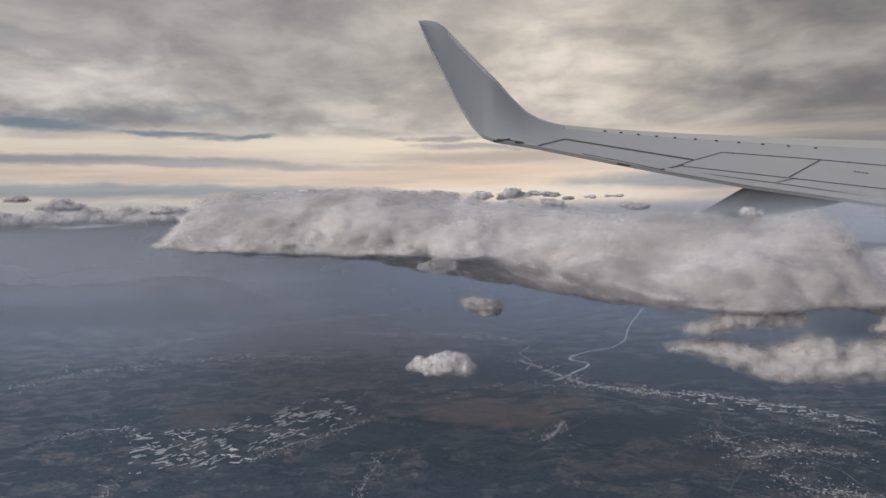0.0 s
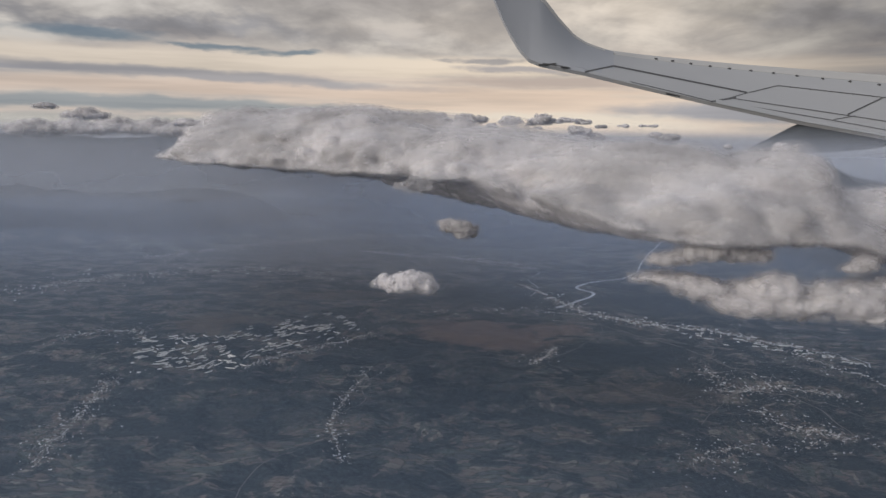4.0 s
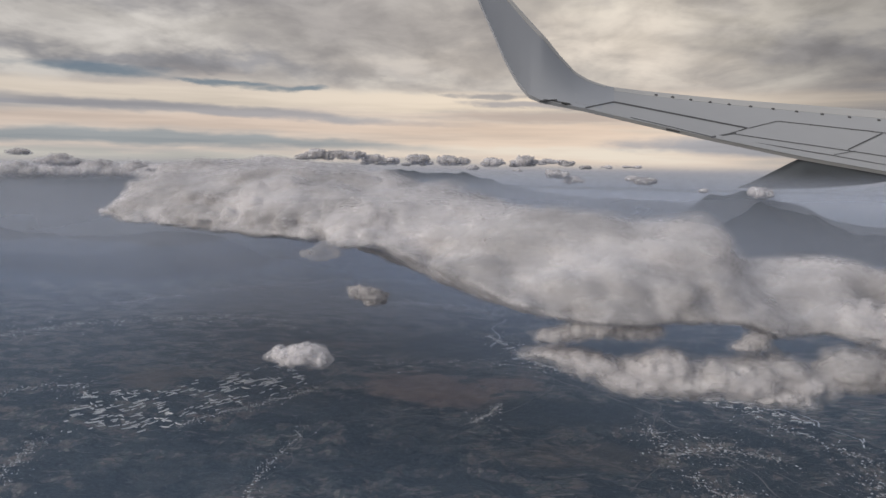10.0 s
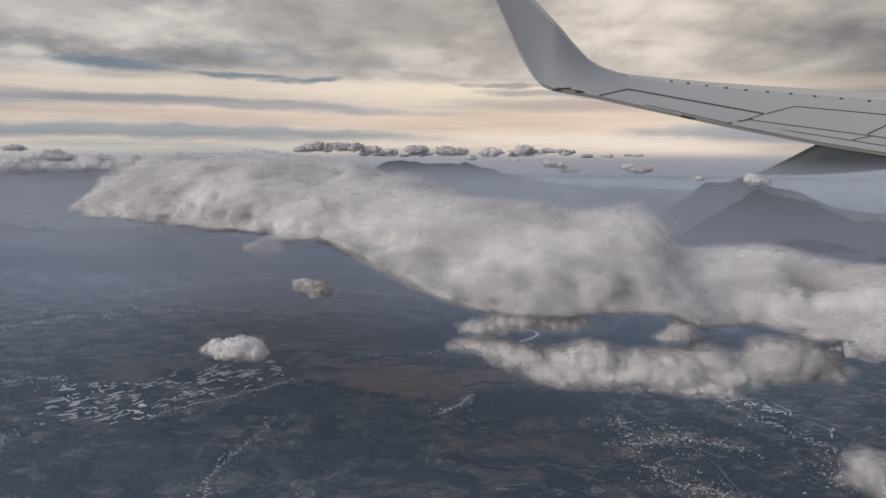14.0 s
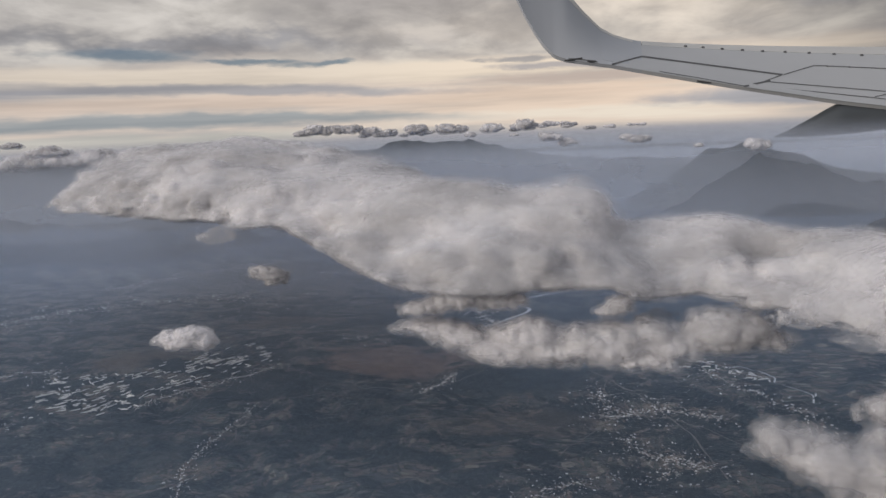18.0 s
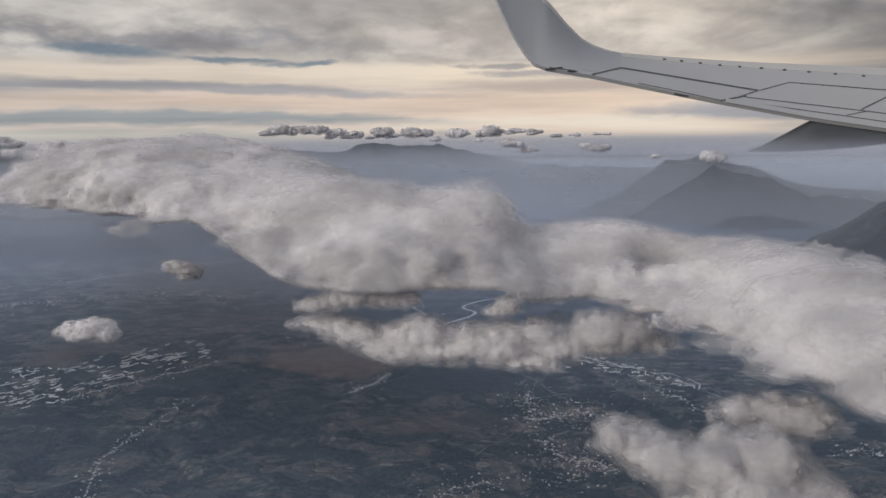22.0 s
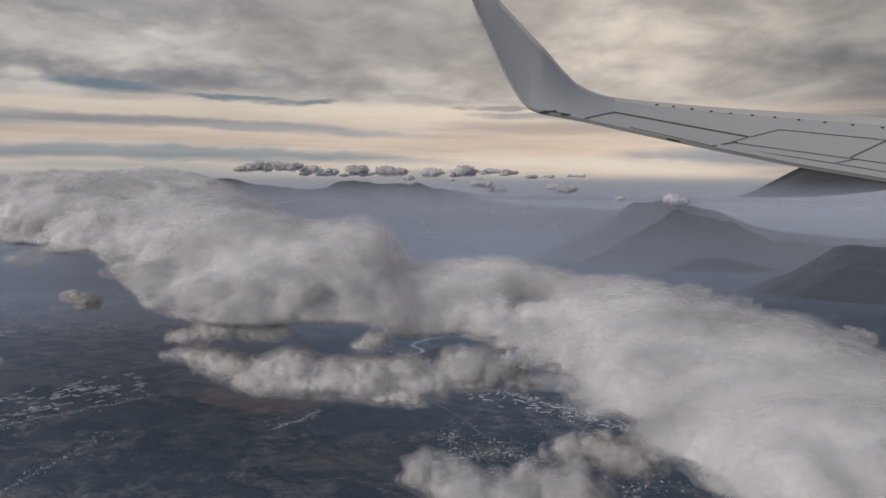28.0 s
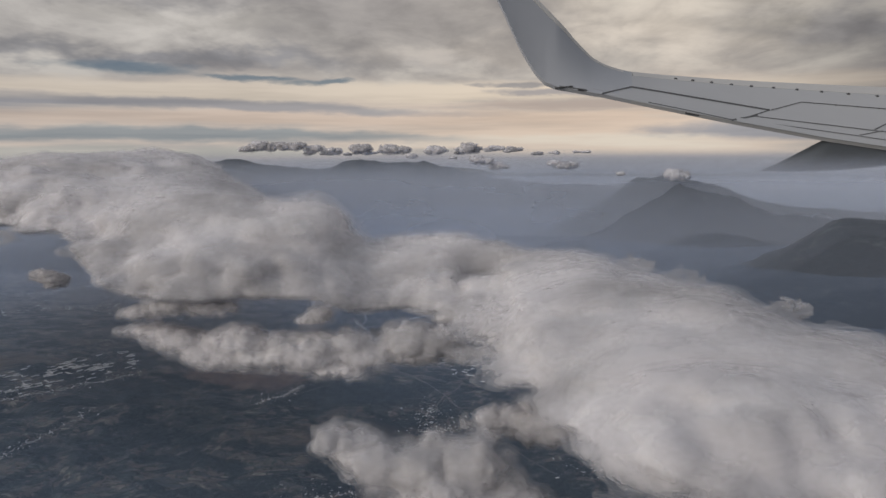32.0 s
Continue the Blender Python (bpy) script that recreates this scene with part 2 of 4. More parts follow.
def ground_material():
    m, n = material("valley_land")
    level = n.scaled(n.place, 1, 1, 0)
    wide = n.noise(level, 0.018, 5.0, 0.6, 0.5)
    mid = n.noise(n.scaled(level, 0.72, 1.15, 1, 40), 0.11, 9.0, 0.70, 0.35)
    grain = n.noise(n.scaled(level, 0.9, 1.0, 1, 28), 1.1, 6.0, 0.72)
    strips = n.add("ShaderNodeTexVoronoi", Vector=n.scaled(level, 0.5, 1.5, 1, 32), Scale=0.62)
    plots = n.add("ShaderNodeTexVoronoi", Vector=n.scaled(level, 1.3, 0.5, 1, -20), Scale=0.66)
    tone = n.mix(n.step(wide, 0.46, 0.54), strips.outputs["Color"], plots.outputs["Color"])
    field = n.ramp(n.add("ShaderNodeSeparateColor", Color=tone).outputs[0],
                   [(0.0, (0.060, 0.080, 0.092)), (0.3, (0.125, 0.130, 0.135)), (0.5, (0.245, 0.195, 0.172)), (0.7, (0.100, 0.138, 0.130)), (0.85, (0.195, 0.172, 0.158)), (1.0, (0.40, 0.36, 0.32))])
    soil = n.ramp(wide, [(0.35, (0.098, 0.122, 0.130)), (0.5, (0.138, 0.147, 0.145)), (0.65, (0.182, 0.162, 0.150))])
    land = n.mix(0.72, soil, field)
    # hedges and tracks between the plots
    hedge = n.add("ShaderNodeTexVoronoi", Vector=n.scaled(level, 0.5, 1.5, 1, 32), Scale=0.62)
    hedge.feature = "DISTANCE_TO_EDGE"
    land = n.mix(n.math("MULTIPLY", n.step(hedge.outputs["Distance"], 0.10, 0.02), n.step(grain, 0.42, 0.55)), land, (0.045, 0.055, 0.052))
    wood = n.step(n.math("ADD", n.math("MULTIPLY", mid, 0.75), n.math("MULTIPLY", wide, 0.25)), 0.47, 0.52)
    trees = n.mix(n.step(grain, 0.35, 0.65), (0.014, 0.026, 0.036), (0.056, 0.078, 0.088))
    land = n.mix(n.math("MULTIPLY", wood, 0.92), land, trees)
    bare = n.mix(mid, (0.19, 0.132, 0.110), (0.31, 0.215, 0.178))
    for cx, cy, rx, ry, turn, colour, share in PATCHES:
        inside = n.math("MULTIPLY", patch(n, cx, cy, rx, ry, turn, mid), share)
        land = n.mix(inside, land, {"bare": bare, "wood": trees, "field": field, "stubble": (0.150, 0.125, 0.105)}[colour])
    far_plain = n.math("MULTIPLY", patch(n, -40, 360, 150, 62, 8, mid, 0.5, 1.2), 0.6)
    land = n.mix(far_plain, land, n.mix(grain, (0.20, 0.20, 0.19), (0.36, 0.34, 0.31)))
    # upland of the ranges: dark woods with paler clearings
    rise = n.add("ShaderNodeSeparateXYZ", Vector=n.place).outputs[2]
    upland = n.mix(n.step(mid, 0.54, 0.68), (0.022, 0.032, 0.042), (0.060, 0.074, 0.080))
    land = n.mix(n.step(n.math("ADD", rise, n.math("MULTIPLY", mid, 5.0)), 5.0, 9.0), land, upland)
    land = n.mix(n.math("MULTIPLY", n.math("SUBTRACT", grain, 0.50), 0.9, True), land, (0.20, 0.18, 0.165))
    principled(n, land, 0.75, 0.0, n.math("ADD", n.math("MULTIPLY", mid, 1.6), n.math("MULTIPLY", grain, 0.3)), 0.9, 1.4, 0.25)
    return m


def plain(name, colour, rough=0.6, metal=0.0, spread=0.12, scale=2.0, specular=0.4):
    m, n = material(name)
    tone = n.noise(n.place, scale, 5.0, 0.6)
    base = n.mix(tone, tuple(c * (1 - spread) for c in colour), tuple(min(1, c * (1 + spread)) for c in colour))
    principled(n, base, rough, metal, tone, 0.12, 0.05 / scale, specular)
    return m


def house_material():
    m, n = material("house_walls_and_roofs")
    pick = n.add("ShaderNodeNewGeometry").outputs["Random Per Island"]
    principled(n, n.ramp(pick, [(0.0, (0.18, 0.135, 0.115)), (0.35, (0.34, 0.31, 0.29)), (0.65, (0.56, 0.55, 0.54)), (1.0, (0.88, 0.87, 0.85))]), 0.7)
    return m


def greenhouse_material():
    m, n = material("greenhouse_film")
    pick = n.add("ShaderNodeObjectInfo").outputs["Random"]
    principled(n, n.ramp(pick, [(0.0, (0.66, 0.66, 0.65)), (0.5, (0.80, 0.79, 0.77)), (1.0, (0.92, 0.91, 0.88))]), 0.35, specular=0.5)
    return m


PATCHES = [(12, 214, 23, 15, -28, "bare", 0.7), (34, 222, 11, 8, 0, "bare", 0.6), (48, 196, 22, 11, 5, "wood", 0.95), (14, 172, 9, 22, 10, "wood", 0.6),
           (-74, 216, 13, 9, 20, "stubble", 0.7), (-40, 262, 22, 9, 10, "stubble", 0.5), (22, 268, 26, 22, 0, "wood", 0.8), (-110, 345, 70, 9, 12, "wood", 0.8),
           (85, 262, 28, 15, -10, "wood", 0.9), (52, 166, 20, 9, 15, "stubble", 0.35), (-20, 196, 22, 9, -20, "wood", 0.75), (-30, 150, 26, 8, 12, "wood", 0.7)]
LAND = ground_material()
# Near-white base colour of the water imitates the sky reflected in it.
WATER, ROAD = plain("water_with_painted_sky", (0.86, 0.87, 0.88), 0.25, 0.0, 0.15, 0.4, 0.9), plain("road_surface", (0.21, 0.20, 0.19), 0.8)
HOUSES, FILM = house_material(), greenhouse_material()
WING_PAINT = plain("grey_wing_paint", (0.43, 0.44, 0.455), 0.5, 0.0, 0.05, 0.004, 0.35)
# Same paint, darkened and blued: the winglet's shading put into its colour.
SHADED_WING_PAINT = plain("grey_wing_paint_shaded", (0.40, 0.42, 0.455), 0.5, 0.0, 0.05, 0.004, 0.3)
# Darker than the fairing's own grey: underside shade put into the paint.
SHADED_FAIRING_PAINT = plain("shaded_fairing_paint", (0.062, 0.070, 0.078), 0.4, 0.0, 0.08, 0.004, 0.5)
BARE_METAL = plain("leading_edge_metal", (0.60, 0.59, 0.57), 0.45, 0.3, 0.05, 0.004)
SEAL = plain("dark_rubber_seal", (0.095, 0.097, 0.10), 0.7, 0.0, 0.1, 0.01)


# ---- mesh helpers ----
def part(name, mesh, mat, parent, label=""):
    """Links a mesh (or a bmesh) as one object under a thing or a part."""
    if isinstance(mesh, bmesh.types.BMesh):
        data = bpy.data.meshes.new(name)
        bmesh.ops.recalc_face_normals(mesh, faces=mesh.faces)
        mesh.to_mesh(data)
        mesh.free()
        mesh = data
    ob = new(name, mesh)
    if mat and not mesh.materials:
        mesh.materials.append(mat)
    ob.parent = parent
    return tagged(ob, label)


def mesh_of(name, verts, faces, smooth=True):
    data = bpy.data.meshes.new(name)
    verts, faces = np.asarray(verts, np.float32), np.asarray(faces, np.int32)
    k = faces.shape[1]
    data.vertices.add(len(verts))
    data.vertices.foreach_set("co", verts.ravel())
    data.loops.add(faces.size)
    data.loops.foreach_set("vertex_index", faces.ravel())
    data.polygons.add(len(faces))
    data.polygons.foreach_set("loop_start", np.arange(0, faces.size, k, dtype=np.int32))
    data.polygons.foreach_set("use_smooth", np.full(len(faces), smooth))
    data.update(calc_edges=True)
    return data


# ---- solid noise on arrays ----
LATTICE = np.random.RandomState(7).rand(64, 64, 64).astype(np.float32)


def cell(a):
    i = np.floor(a)
    f = (a - i).astype(np.float32)
    return i.astype(np.int64) & 63, f * f * (3 - 2 * f)


def value_noise(x, y, z):
    """Smooth noise from 0 to 1, on an open grid of three axes or on arrays of one shape."""
    (xi, fx), (yi, fy), (zi, fz) = cell(x), cell(y), cell(z)
    if x.ndim == 3 and x.shape[1:] == (1, 1):
        box = LATTICE
        box = box[xi.ravel()] * (1 - fx) + box[(xi.ravel() + 1) & 63] * fx
        box = box[:, yi.ravel()] * (1 - fy) + box[:, (yi.ravel() + 1) & 63] * fy
        return box[:, :, zi.ravel()] * (1 - fz) + box[:, :, (zi.ravel() + 1) & 63] * fz
    at = lambda a, b, c: LATTICE[(xi + a) & 63, (yi + b) & 63, (zi + c) & 63]
    low = (at(0, 0, 0) * (1 - fx) + at(1, 0, 0) * fx) * (1 - fy) + (at(0, 1, 0) * (1 - fx) + at(1, 1, 0) * fx) * fy
    high = (at(0, 0, 1) * (1 - fx) + at(1, 0, 1) * fx) * (1 - fy) + (at(0, 1, 1) * (1 - fx) + at(1, 1, 1) * fx) * fy
    return low * (1 - fz) + high * fz


def fbm(x, y, z, size, octaves=4, gain=0.5, billow=False):
    """Fractal noise from about -1 to 1."""
    total, weight, norm = 0.0, 1.0, 0.0
    for k in range(octaves):
        s = 2.03 ** k / size
        v = 2 * value_noise(x * s + 11.3 * k, y * s + 5.7 * k, z * s + 3.1 * k) - 1
        total = total + weight * (2.4 * np.abs(v) - 0.7 if billow == "puff" else 1 - 2 * np.abs(v) if billow else v)
        norm += weight
        weight *= gain
    return total / norm


def surface(field, origin, step, level):
    """Quads of the surface on which a field sampled on a grid passes through level."""
    inside = field > level
    nx, ny, nz = field.shape
    corner = [(a, b, c) for a in (0, 1) for b in (0, 1) for c in (0, 1)]
    cut = lambda arr, a, b, c: arr[a:nx - 1 + a, b:ny - 1 + b, c:nz - 1 + c]
    count = sum(cut(inside, *k).astype(np.int8) for k in corner)
    cells = np.argwhere((count > 0) & (count < 8))
    if not len(cells):
        return np.zeros((0, 3)), np.zeros((0, 4), np.int32)
    value = {k: field[cells[:, 0] + k[0], cells[:, 1] + k[1], cells[:, 2] + k[2]] - level for k in corner}
    spot, hits = np.zeros((len(cells), 3)), np.zeros(len(cells))
    for a in corner:
        for axis in range(3):
            if a[axis]:
                continue
            b = tuple(1 if i == axis else v for i, v in enumerate(a))
            cross = (value[a] > 0) != (value[b] > 0)
            share = np.where(cross, value[a] / np.where(cross, value[a] - value[b], 1), 0)
            where = np.array(a, float)[None] + np.eye(3)[axis][None] * share[:, None]
            spot += where * cross[:, None]
            hits += cross
    verts = (cells + spot / hits[:, None]) * np.asarray(step) + np.asarray(origin)
    number = np.full((nx - 1, ny - 1, nz - 1), -1, np.int32)
    number[tuple(cells.T)] = np.arange(len(cells))
    quads = []
    for axis in range(3):
        o1, o2 = [(1, 2), (2, 0), (0, 1)][axis]
        low = [slice(1, -1)] * 3
        low[axis] = slice(0, -1)
        high = list(low)
        high[axis] = slice(1, None)
        here, there = inside[tuple(low)], inside[tuple(high)]
        for sign in (True, False):
            e = np.argwhere((here != there) & (here == sign))
            e[:, o1] += 1
            e[:, o2] += 1
            q = []
            for d1, d2 in ((0, 0), (1, 0), (1, 1), (0, 1)):
                c = e.copy()
                c[:, o1] -= d1
                c[:, o2] -= d2
                q.append(number[tuple(c.T)])
            q = np.stack(q, 1)
            quads.append(q if not sign else q[:, ::-1])
    quads = np.concatenate(quads)
    return verts, quads[(quads >= 0).all(1)][:, ::-1]


def grid_of(low, high, step):
    """An open grid: three axes that spread over each other."""
    axes = [np.arange(a, b + s, s, dtype=np.float32) for a, b, s in zip(low, high, step)]
    return np.ix_(*axes)


# ---- clouds ----
LEVELS = [(0.0, 0), (-0.35, 1), (-0.75, 2), (-1.2, 3), (-1.7, 4)]


def cloud_parts(thing, field, low, step, soft, thin=False):
    for drop, k in LEVELS[3:] if thin else LEVELS:
        verts, quads = surface(field, low, step, drop * soft)
        if len(quads):
            part("core" if k == 0 else "fringe", mesh_of("cloud", verts, quads), CLOUD[k], thing, "" if k == 0 else "thin torn mist")


def blob_cloud(label, blobs, detail=0.45, rough=1.0, soft=1.0, group="", seed=0.0, flat=None, thin=False):
    """A heaped cloud round a few puffs (x, y, z, rx, ry, rz)."""
    b = np.array(blobs, float)
    pad = 2.2 * soft + rough * 1.2
    low, high = (b[:, :3] - b[:, 3:]).min(0) - pad, (b[:, :3] + b[:, 3:]).max(0) + pad
    x, y, z = grid_of(low, high, (detail,) * 3)
    sharp, total = max(1.4, 2.6 / float(np.cbrt(b[:, 3:].prod(1)).mean())), 0.0
    for cx, cy, cz, rx, ry, rz in b:
        size = (rx * ry * rz) ** (1 / 3)
        d = (1 - np.sqrt(((x - cx) / rx) ** 2 + ((y - cy) / ry) ** 2 + ((z - cz) / rz) ** 2)) * size
        total = total + np.exp(np.clip(d * sharp, -30, 30))
    d = np.log(total + 1e-9) / sharp
    size = float(np.cbrt(b[:, 3:].prod(1)).mean())
    d += rough * (0.42 * size * fbm(x + seed, y, z, size * 1.15, 2, 0.5, "puff") + 0.15 * size * fbm(x, y + seed, z, size * 0.45, 3, 0.5, "puff") + 0.12 * size * fbm(x, y, z + seed, size * 0.7, 3, 0.5))
    if flat is not None:
        d = np.minimum(d, (z - flat) * 0.8 + 0.25 * fbm(x, y, z, size * 0.6, 3))
    centre = Vector((b[:, 0].mean(), b[:, 1].mean(), low[2]))
    thing = new("cloud")
    tagged(thing, label, "cloud", group)
    cloud_parts(thing, d.astype(np.float32), low, (detail,) * 3, soft, thin)
    return thing


def polygon_distance(x, y, poly):
    """Metres inside (plus) or outside (minus) of a closed outline."""
    best, inside = np.full(x.shape, 1e9), np.zeros(x.shape, bool)
    for (ax, ay), (bx, by) in zip(poly, poly[1:] + poly[:1]):
        ex, ey = bx - ax, by - ay
        s = np.clip(((x - ax) * ex + (y - ay) * ey) / (ex * ex + ey * ey), 0, 1)
        best = np.minimum(best, (x - ax - s * ex) ** 2 + (y - ay - s * ey) ** 2)
        inside ^= ((ay > y) != (by > y)) & (x < ex * (y - ay) / (by - ay if by != ay else 1e-9) + ax)
    return np.where(inside, 1, -1) * np.sqrt(best)


def smooth(a, low, high):
    s = np.clip((a - low) / (high - low), 0, 1)
    return s * s * (3 - 2 * s)


DECK = [(-68, 180), (-48, 167), (-26, 152), (-9, 146), (4, 133), (18, 126), (24, 115), (34, 107), (46, 102), (60, 104), (76, 111), (87, 110), (90, 94), (93, 82), (96, 74), (98, 66),
        (104, 57), (118, 53), (150, 50), (156, 60), (140, 74), (132, 86), (124, 98), (117, 110), (114, 122), (100, 131), (86, 138), (74, 139), (66, 134), (58, 141), (46, 158), (30, 195), (8, 236), (-30, 310), (-62, 392), (-134, 380), (-94, 250), (-80, 200)]


def deck_field(x, y, z):
    """Thickness of the cloud bank: a tall sloping slab, a low saddle with a dome, and a broad nearer shelf."""
    saddle = smooth(x + 0 * y, 64, 73)
    shelf = smooth(x - 0.25 * (y - 90), 86, 104)
    tall = 65.6 - 0.065 * np.maximum(x + 27, 0) + 6.0 * np.exp(-((x + 24) / 24) ** 2 - ((y - 152) / 13) ** 2) - 3.5 * smooth(x + 0 * y, -36, -66) * smooth(y + 0 * x, 230, 190)
    tall = tall + 2.2 * np.exp(-((x - 62) / 7) ** 2 - ((y - 120) / 9) ** 2)
    dome = 50.0 + 6.0 * np.exp(-((x - 79) / 16) ** 2 - ((y - 127) / 10) ** 2)
    low = dome * (1 - shelf) + (52.4 - 0.10 * np.maximum(x - 116, 0)) * shelf
    top = tall * (1 - saddle) + low * saddle
    waist = 54.0 - 6.2 * smooth(x + 0.5 * (y - 118), 14, 32) - 2.6 * saddle
    edge = polygon_distance(*np.broadcast_arrays(x[:, :, 0], y[:, :, 0]), DECK)[:, :, None]
    rim = smooth(edge, 14, 1)
    edge = edge + 2.0 * fbm(x, y, z * 0.6, 26, 2, 0.5) + rim * (5.5 * fbm(x, y, z * 1.5, 12, 4, 0.6) + 3.0 * fbm(x, y, z * 1.6, 7.0, 3, 0.55, "puff"))
    inside = np.maximum(edge, 0)
    above = waist + (top - waist) * (1 - np.exp(-inside / 9.5))
    below = waist - 1.2 * (1 - np.exp(-inside / 6.0)) + 0.8 * fbm(x, y, z * 0, 7, 3)
    roll = 2.6 * fbm(x * 0.5 + 0.25 * y, y * 0.9, z * 0.5, 20, 2, 0.45) + 1.8 * fbm(x * 0.45 + 40, y, z * 1.2, 10, 2, 0.45, "puff") + 0.9 * fbm(x * 0.5, y, z * 1.4, 4.0, 3, 0.6)
    d = np.minimum((above - z) * 0.85 + roll * smooth(inside, 0, 7), (z - below) * 2.6) + 0.3
    d = d + np.minimum(edge, 0) * 0.6
    # a hollow through which the river shows
    d = d - 7.0 * np.exp(-((x - 91) / 4.5) ** 2 - ((y - 117) / 3.0) ** 2)
    return np.minimum(d, 9.0).astype(np.float32)


def cloud_deck():
    thing = tagged(new("cloud_bank"), "broad grey stratocumulus bank with a ragged front edge", "cloud")
    for low, high, step in (((-80, 28, 36), (170, 168, 77), (0.72, 0.72, 0.62)), ((-140, 167, 44), (75, 400, 78), (1.7, 1.7, 1.0))):
        x, y, z = grid_of(low, high, step)
        cloud_parts(thing, deck_field(x, y, z), low, step, 1.05)
    return thing


cloud_deck()
blob_cloud("small bright lone cumulus puff over the fields", [(-2.2, 112, 38.2, 2.4, 2, 1.0), (0.2, 112, 38.9, 2.0, 1.9, 1.2), (2.0, 112, 38.0, 1.7, 1.5, 0.9), (-4, 112.5, 38.6, 1.2, 1, 0.5)], 0.22, 1.1, 0.4)
blob_cloud("small bright lone cumulus puff near the town", [(6.3, 131, 45.2, 1.8, 1.6, 1.0), (8.2, 131, 44.6, 1.7, 1.5, 1.1), (4.7, 131.5, 45.5, 1.2, 1.1, 0.6)], 0.22, 1.2, 0.4, seed=9.0)
LOW = [(36.5, 110, 40.4, 2.0, 1.8, 0.5), (40, 109.5, 40.0, 2.2, 2.2, 0.8), (43.5, 108.5, 39.2, 2.8, 2.6, 1.2), (47, 107.5, 37.8, 2.2, 2.2, 1.0), (53, 107, 39.4, 3.6, 3.2, 2.2), (57, 106.5, 37.4, 3.2, 2.7, 1.4), (62, 106, 38.4, 2.6, 2.6, 1.4),
       (65.5, 106.5, 38.8, 3.4, 3.0, 2.0), (70, 107, 40.0, 2.2, 2.2, 1.5), (73.5, 108, 38.6, 2.6, 2.6, 1.3), (79, 109.5, 40.8, 3.6, 3.2, 2.5), (83.5, 111, 41.2, 2.0, 2.0, 1.2), (86, 112, 39.4, 2.2, 2.1, 1.0), (69, 106, 36.6, 3.0, 2.2, 0.8), (60, 105.5, 40.0, 1.4, 1.4, 0.9), (50.5, 106.5, 37.2, 2.4, 2.2, 1.0)]
blob_cloud("long low row of grey cumulus heaps below the bank", [(x + 1.2, y - 1.5 - 0.22 * max(x - 66, 0), z + 0.8 - 0.04 * max(x - 66, 0), *r) for x, y, z, *r in LOW], 0.30, 0.72, 0.8, seed=3.0)
ROW = [(36.5, 133, 37.6, 1.5, 1.4, 0.6), (40, 133, 38.2, 1.9, 1.8, 0.8), (43.5, 132.5, 39.4, 2.4, 2.2, 1.2), (47.5, 132, 40.0, 2.6, 2.4, 1.3), (51.5, 132, 39.6, 2.5, 2.2, 1.2), (55, 132.5, 39.2, 1.6, 1.5, 0.9)]
ROW = [(41 + (x - 41) * 0.79, 6 + (y - 6) * 0.79, 69.6 + (z - 69.6) * 0.79, *(0.82 * q for q in r)) for x, y, z, *r in ROW]
blob_cloud("bright-topped cumulus row in front of the bank", ROW, 0.30, 0.8, 0.6, seed=21.0)
blob_cloud("small cumulus turret beside the river", [(66.9, 105.0, 44.9, 1.3, 1.2, 0.9), (65.5, 105.0, 44.0, 1.2, 1.0, 0.6)], 0.26, 1.0, 0.5, seed=23.0)
NEAR = [(75.6, 76.3, 40.2, 1.3, 1.3, 0.9), (77.6, 76, 39.2, 1.7, 1.7, 1.1), (80.5, 75.5, 38.0, 2.1, 2, 1.3), (85, 75.5, 37.9, 2.5, 2.5, 1.6), (89.5, 75.5, 38.6, 2.6, 2.6, 1.7), (88, 73, 35.6, 3.0, 3, 2.0), (93, 73, 34.6, 3.4, 3.2, 2.2), (84, 72, 33.4, 3.0, 3, 1.8), (90, 69, 32, 4, 4, 2.4), (97, 68, 33, 4, 4, 2.4)]
NEAR = [(x + 1.6, y - 3.0, z - 0.5, *r) for x, y, z, *r in NEAR]
blob_cloud("bright cauliflower cumulus close under the aircraft", NEAR, 0.30, 0.85, 0.75, seed=5.0)
blob_cloud("pale cumulus lobe beside the bank", [(93, 85, 37.6, 2, 2, 1.1), (96.6, 84, 38, 1.8, 1.8, 1.1), (100, 83, 37.6, 2.2, 2.1, 1.3)], 0.34, 1.2, 0.6, seed=14.0)
for k, (x, y, z, r) in enumerate([(88, 113, 43, 1.7), (91, 111, 41, 1.5), (96, 128, 47, 1.4), (112, 113, 51, 1.6), (74, 120, 38.5, 1.6), (119, 116, 48.6, 2.0), (131, 104, 46.6, 1.7), (-2, 128, 52.6, 1.8), (88, 96, 45, 1.8)]):
    blob_cloud("faint torn shred of low cloud", [(x, y, z, r * 0.9, r * 0.6, r * 0.3), (x + r, y + 0.4, z + 0.3, r * 0.6, r * 0.5, r * 0.25), (x + 0.4 * r, y + 0.3, z + 0.5, r * 0.4, r * 0.4, r * 0.3)], 0.22, 2.6, 0.5, "low cloud shreds", 30.0 + k * 7, thin=True)

FAR = [(-112, 545, 71, 5), (-100, 545, 72, 7), (-88, 548, 74, 8), (-76, 540, 73, 7), (-62, 545, 70, 6), (-50, 560, 69, 5), (-26, 560, 71, 7), (4, 560, 70, 7), (34, 570, 69, 6), (52, 580, 70, 7), (72, 600, 70, 8),
       (95, 610, 70, 7), (74, 470, 62, 6), (84, 472, 58, 5), (118, 460, 60.5, 5), (127, 460, 59, 4.5), (188, 432, 53.0, 5.5), (152, 440, 54.5, 2.5), (20, 540, 65, 3), (50, 520, 64, 3)]
heap = random.Random(31)
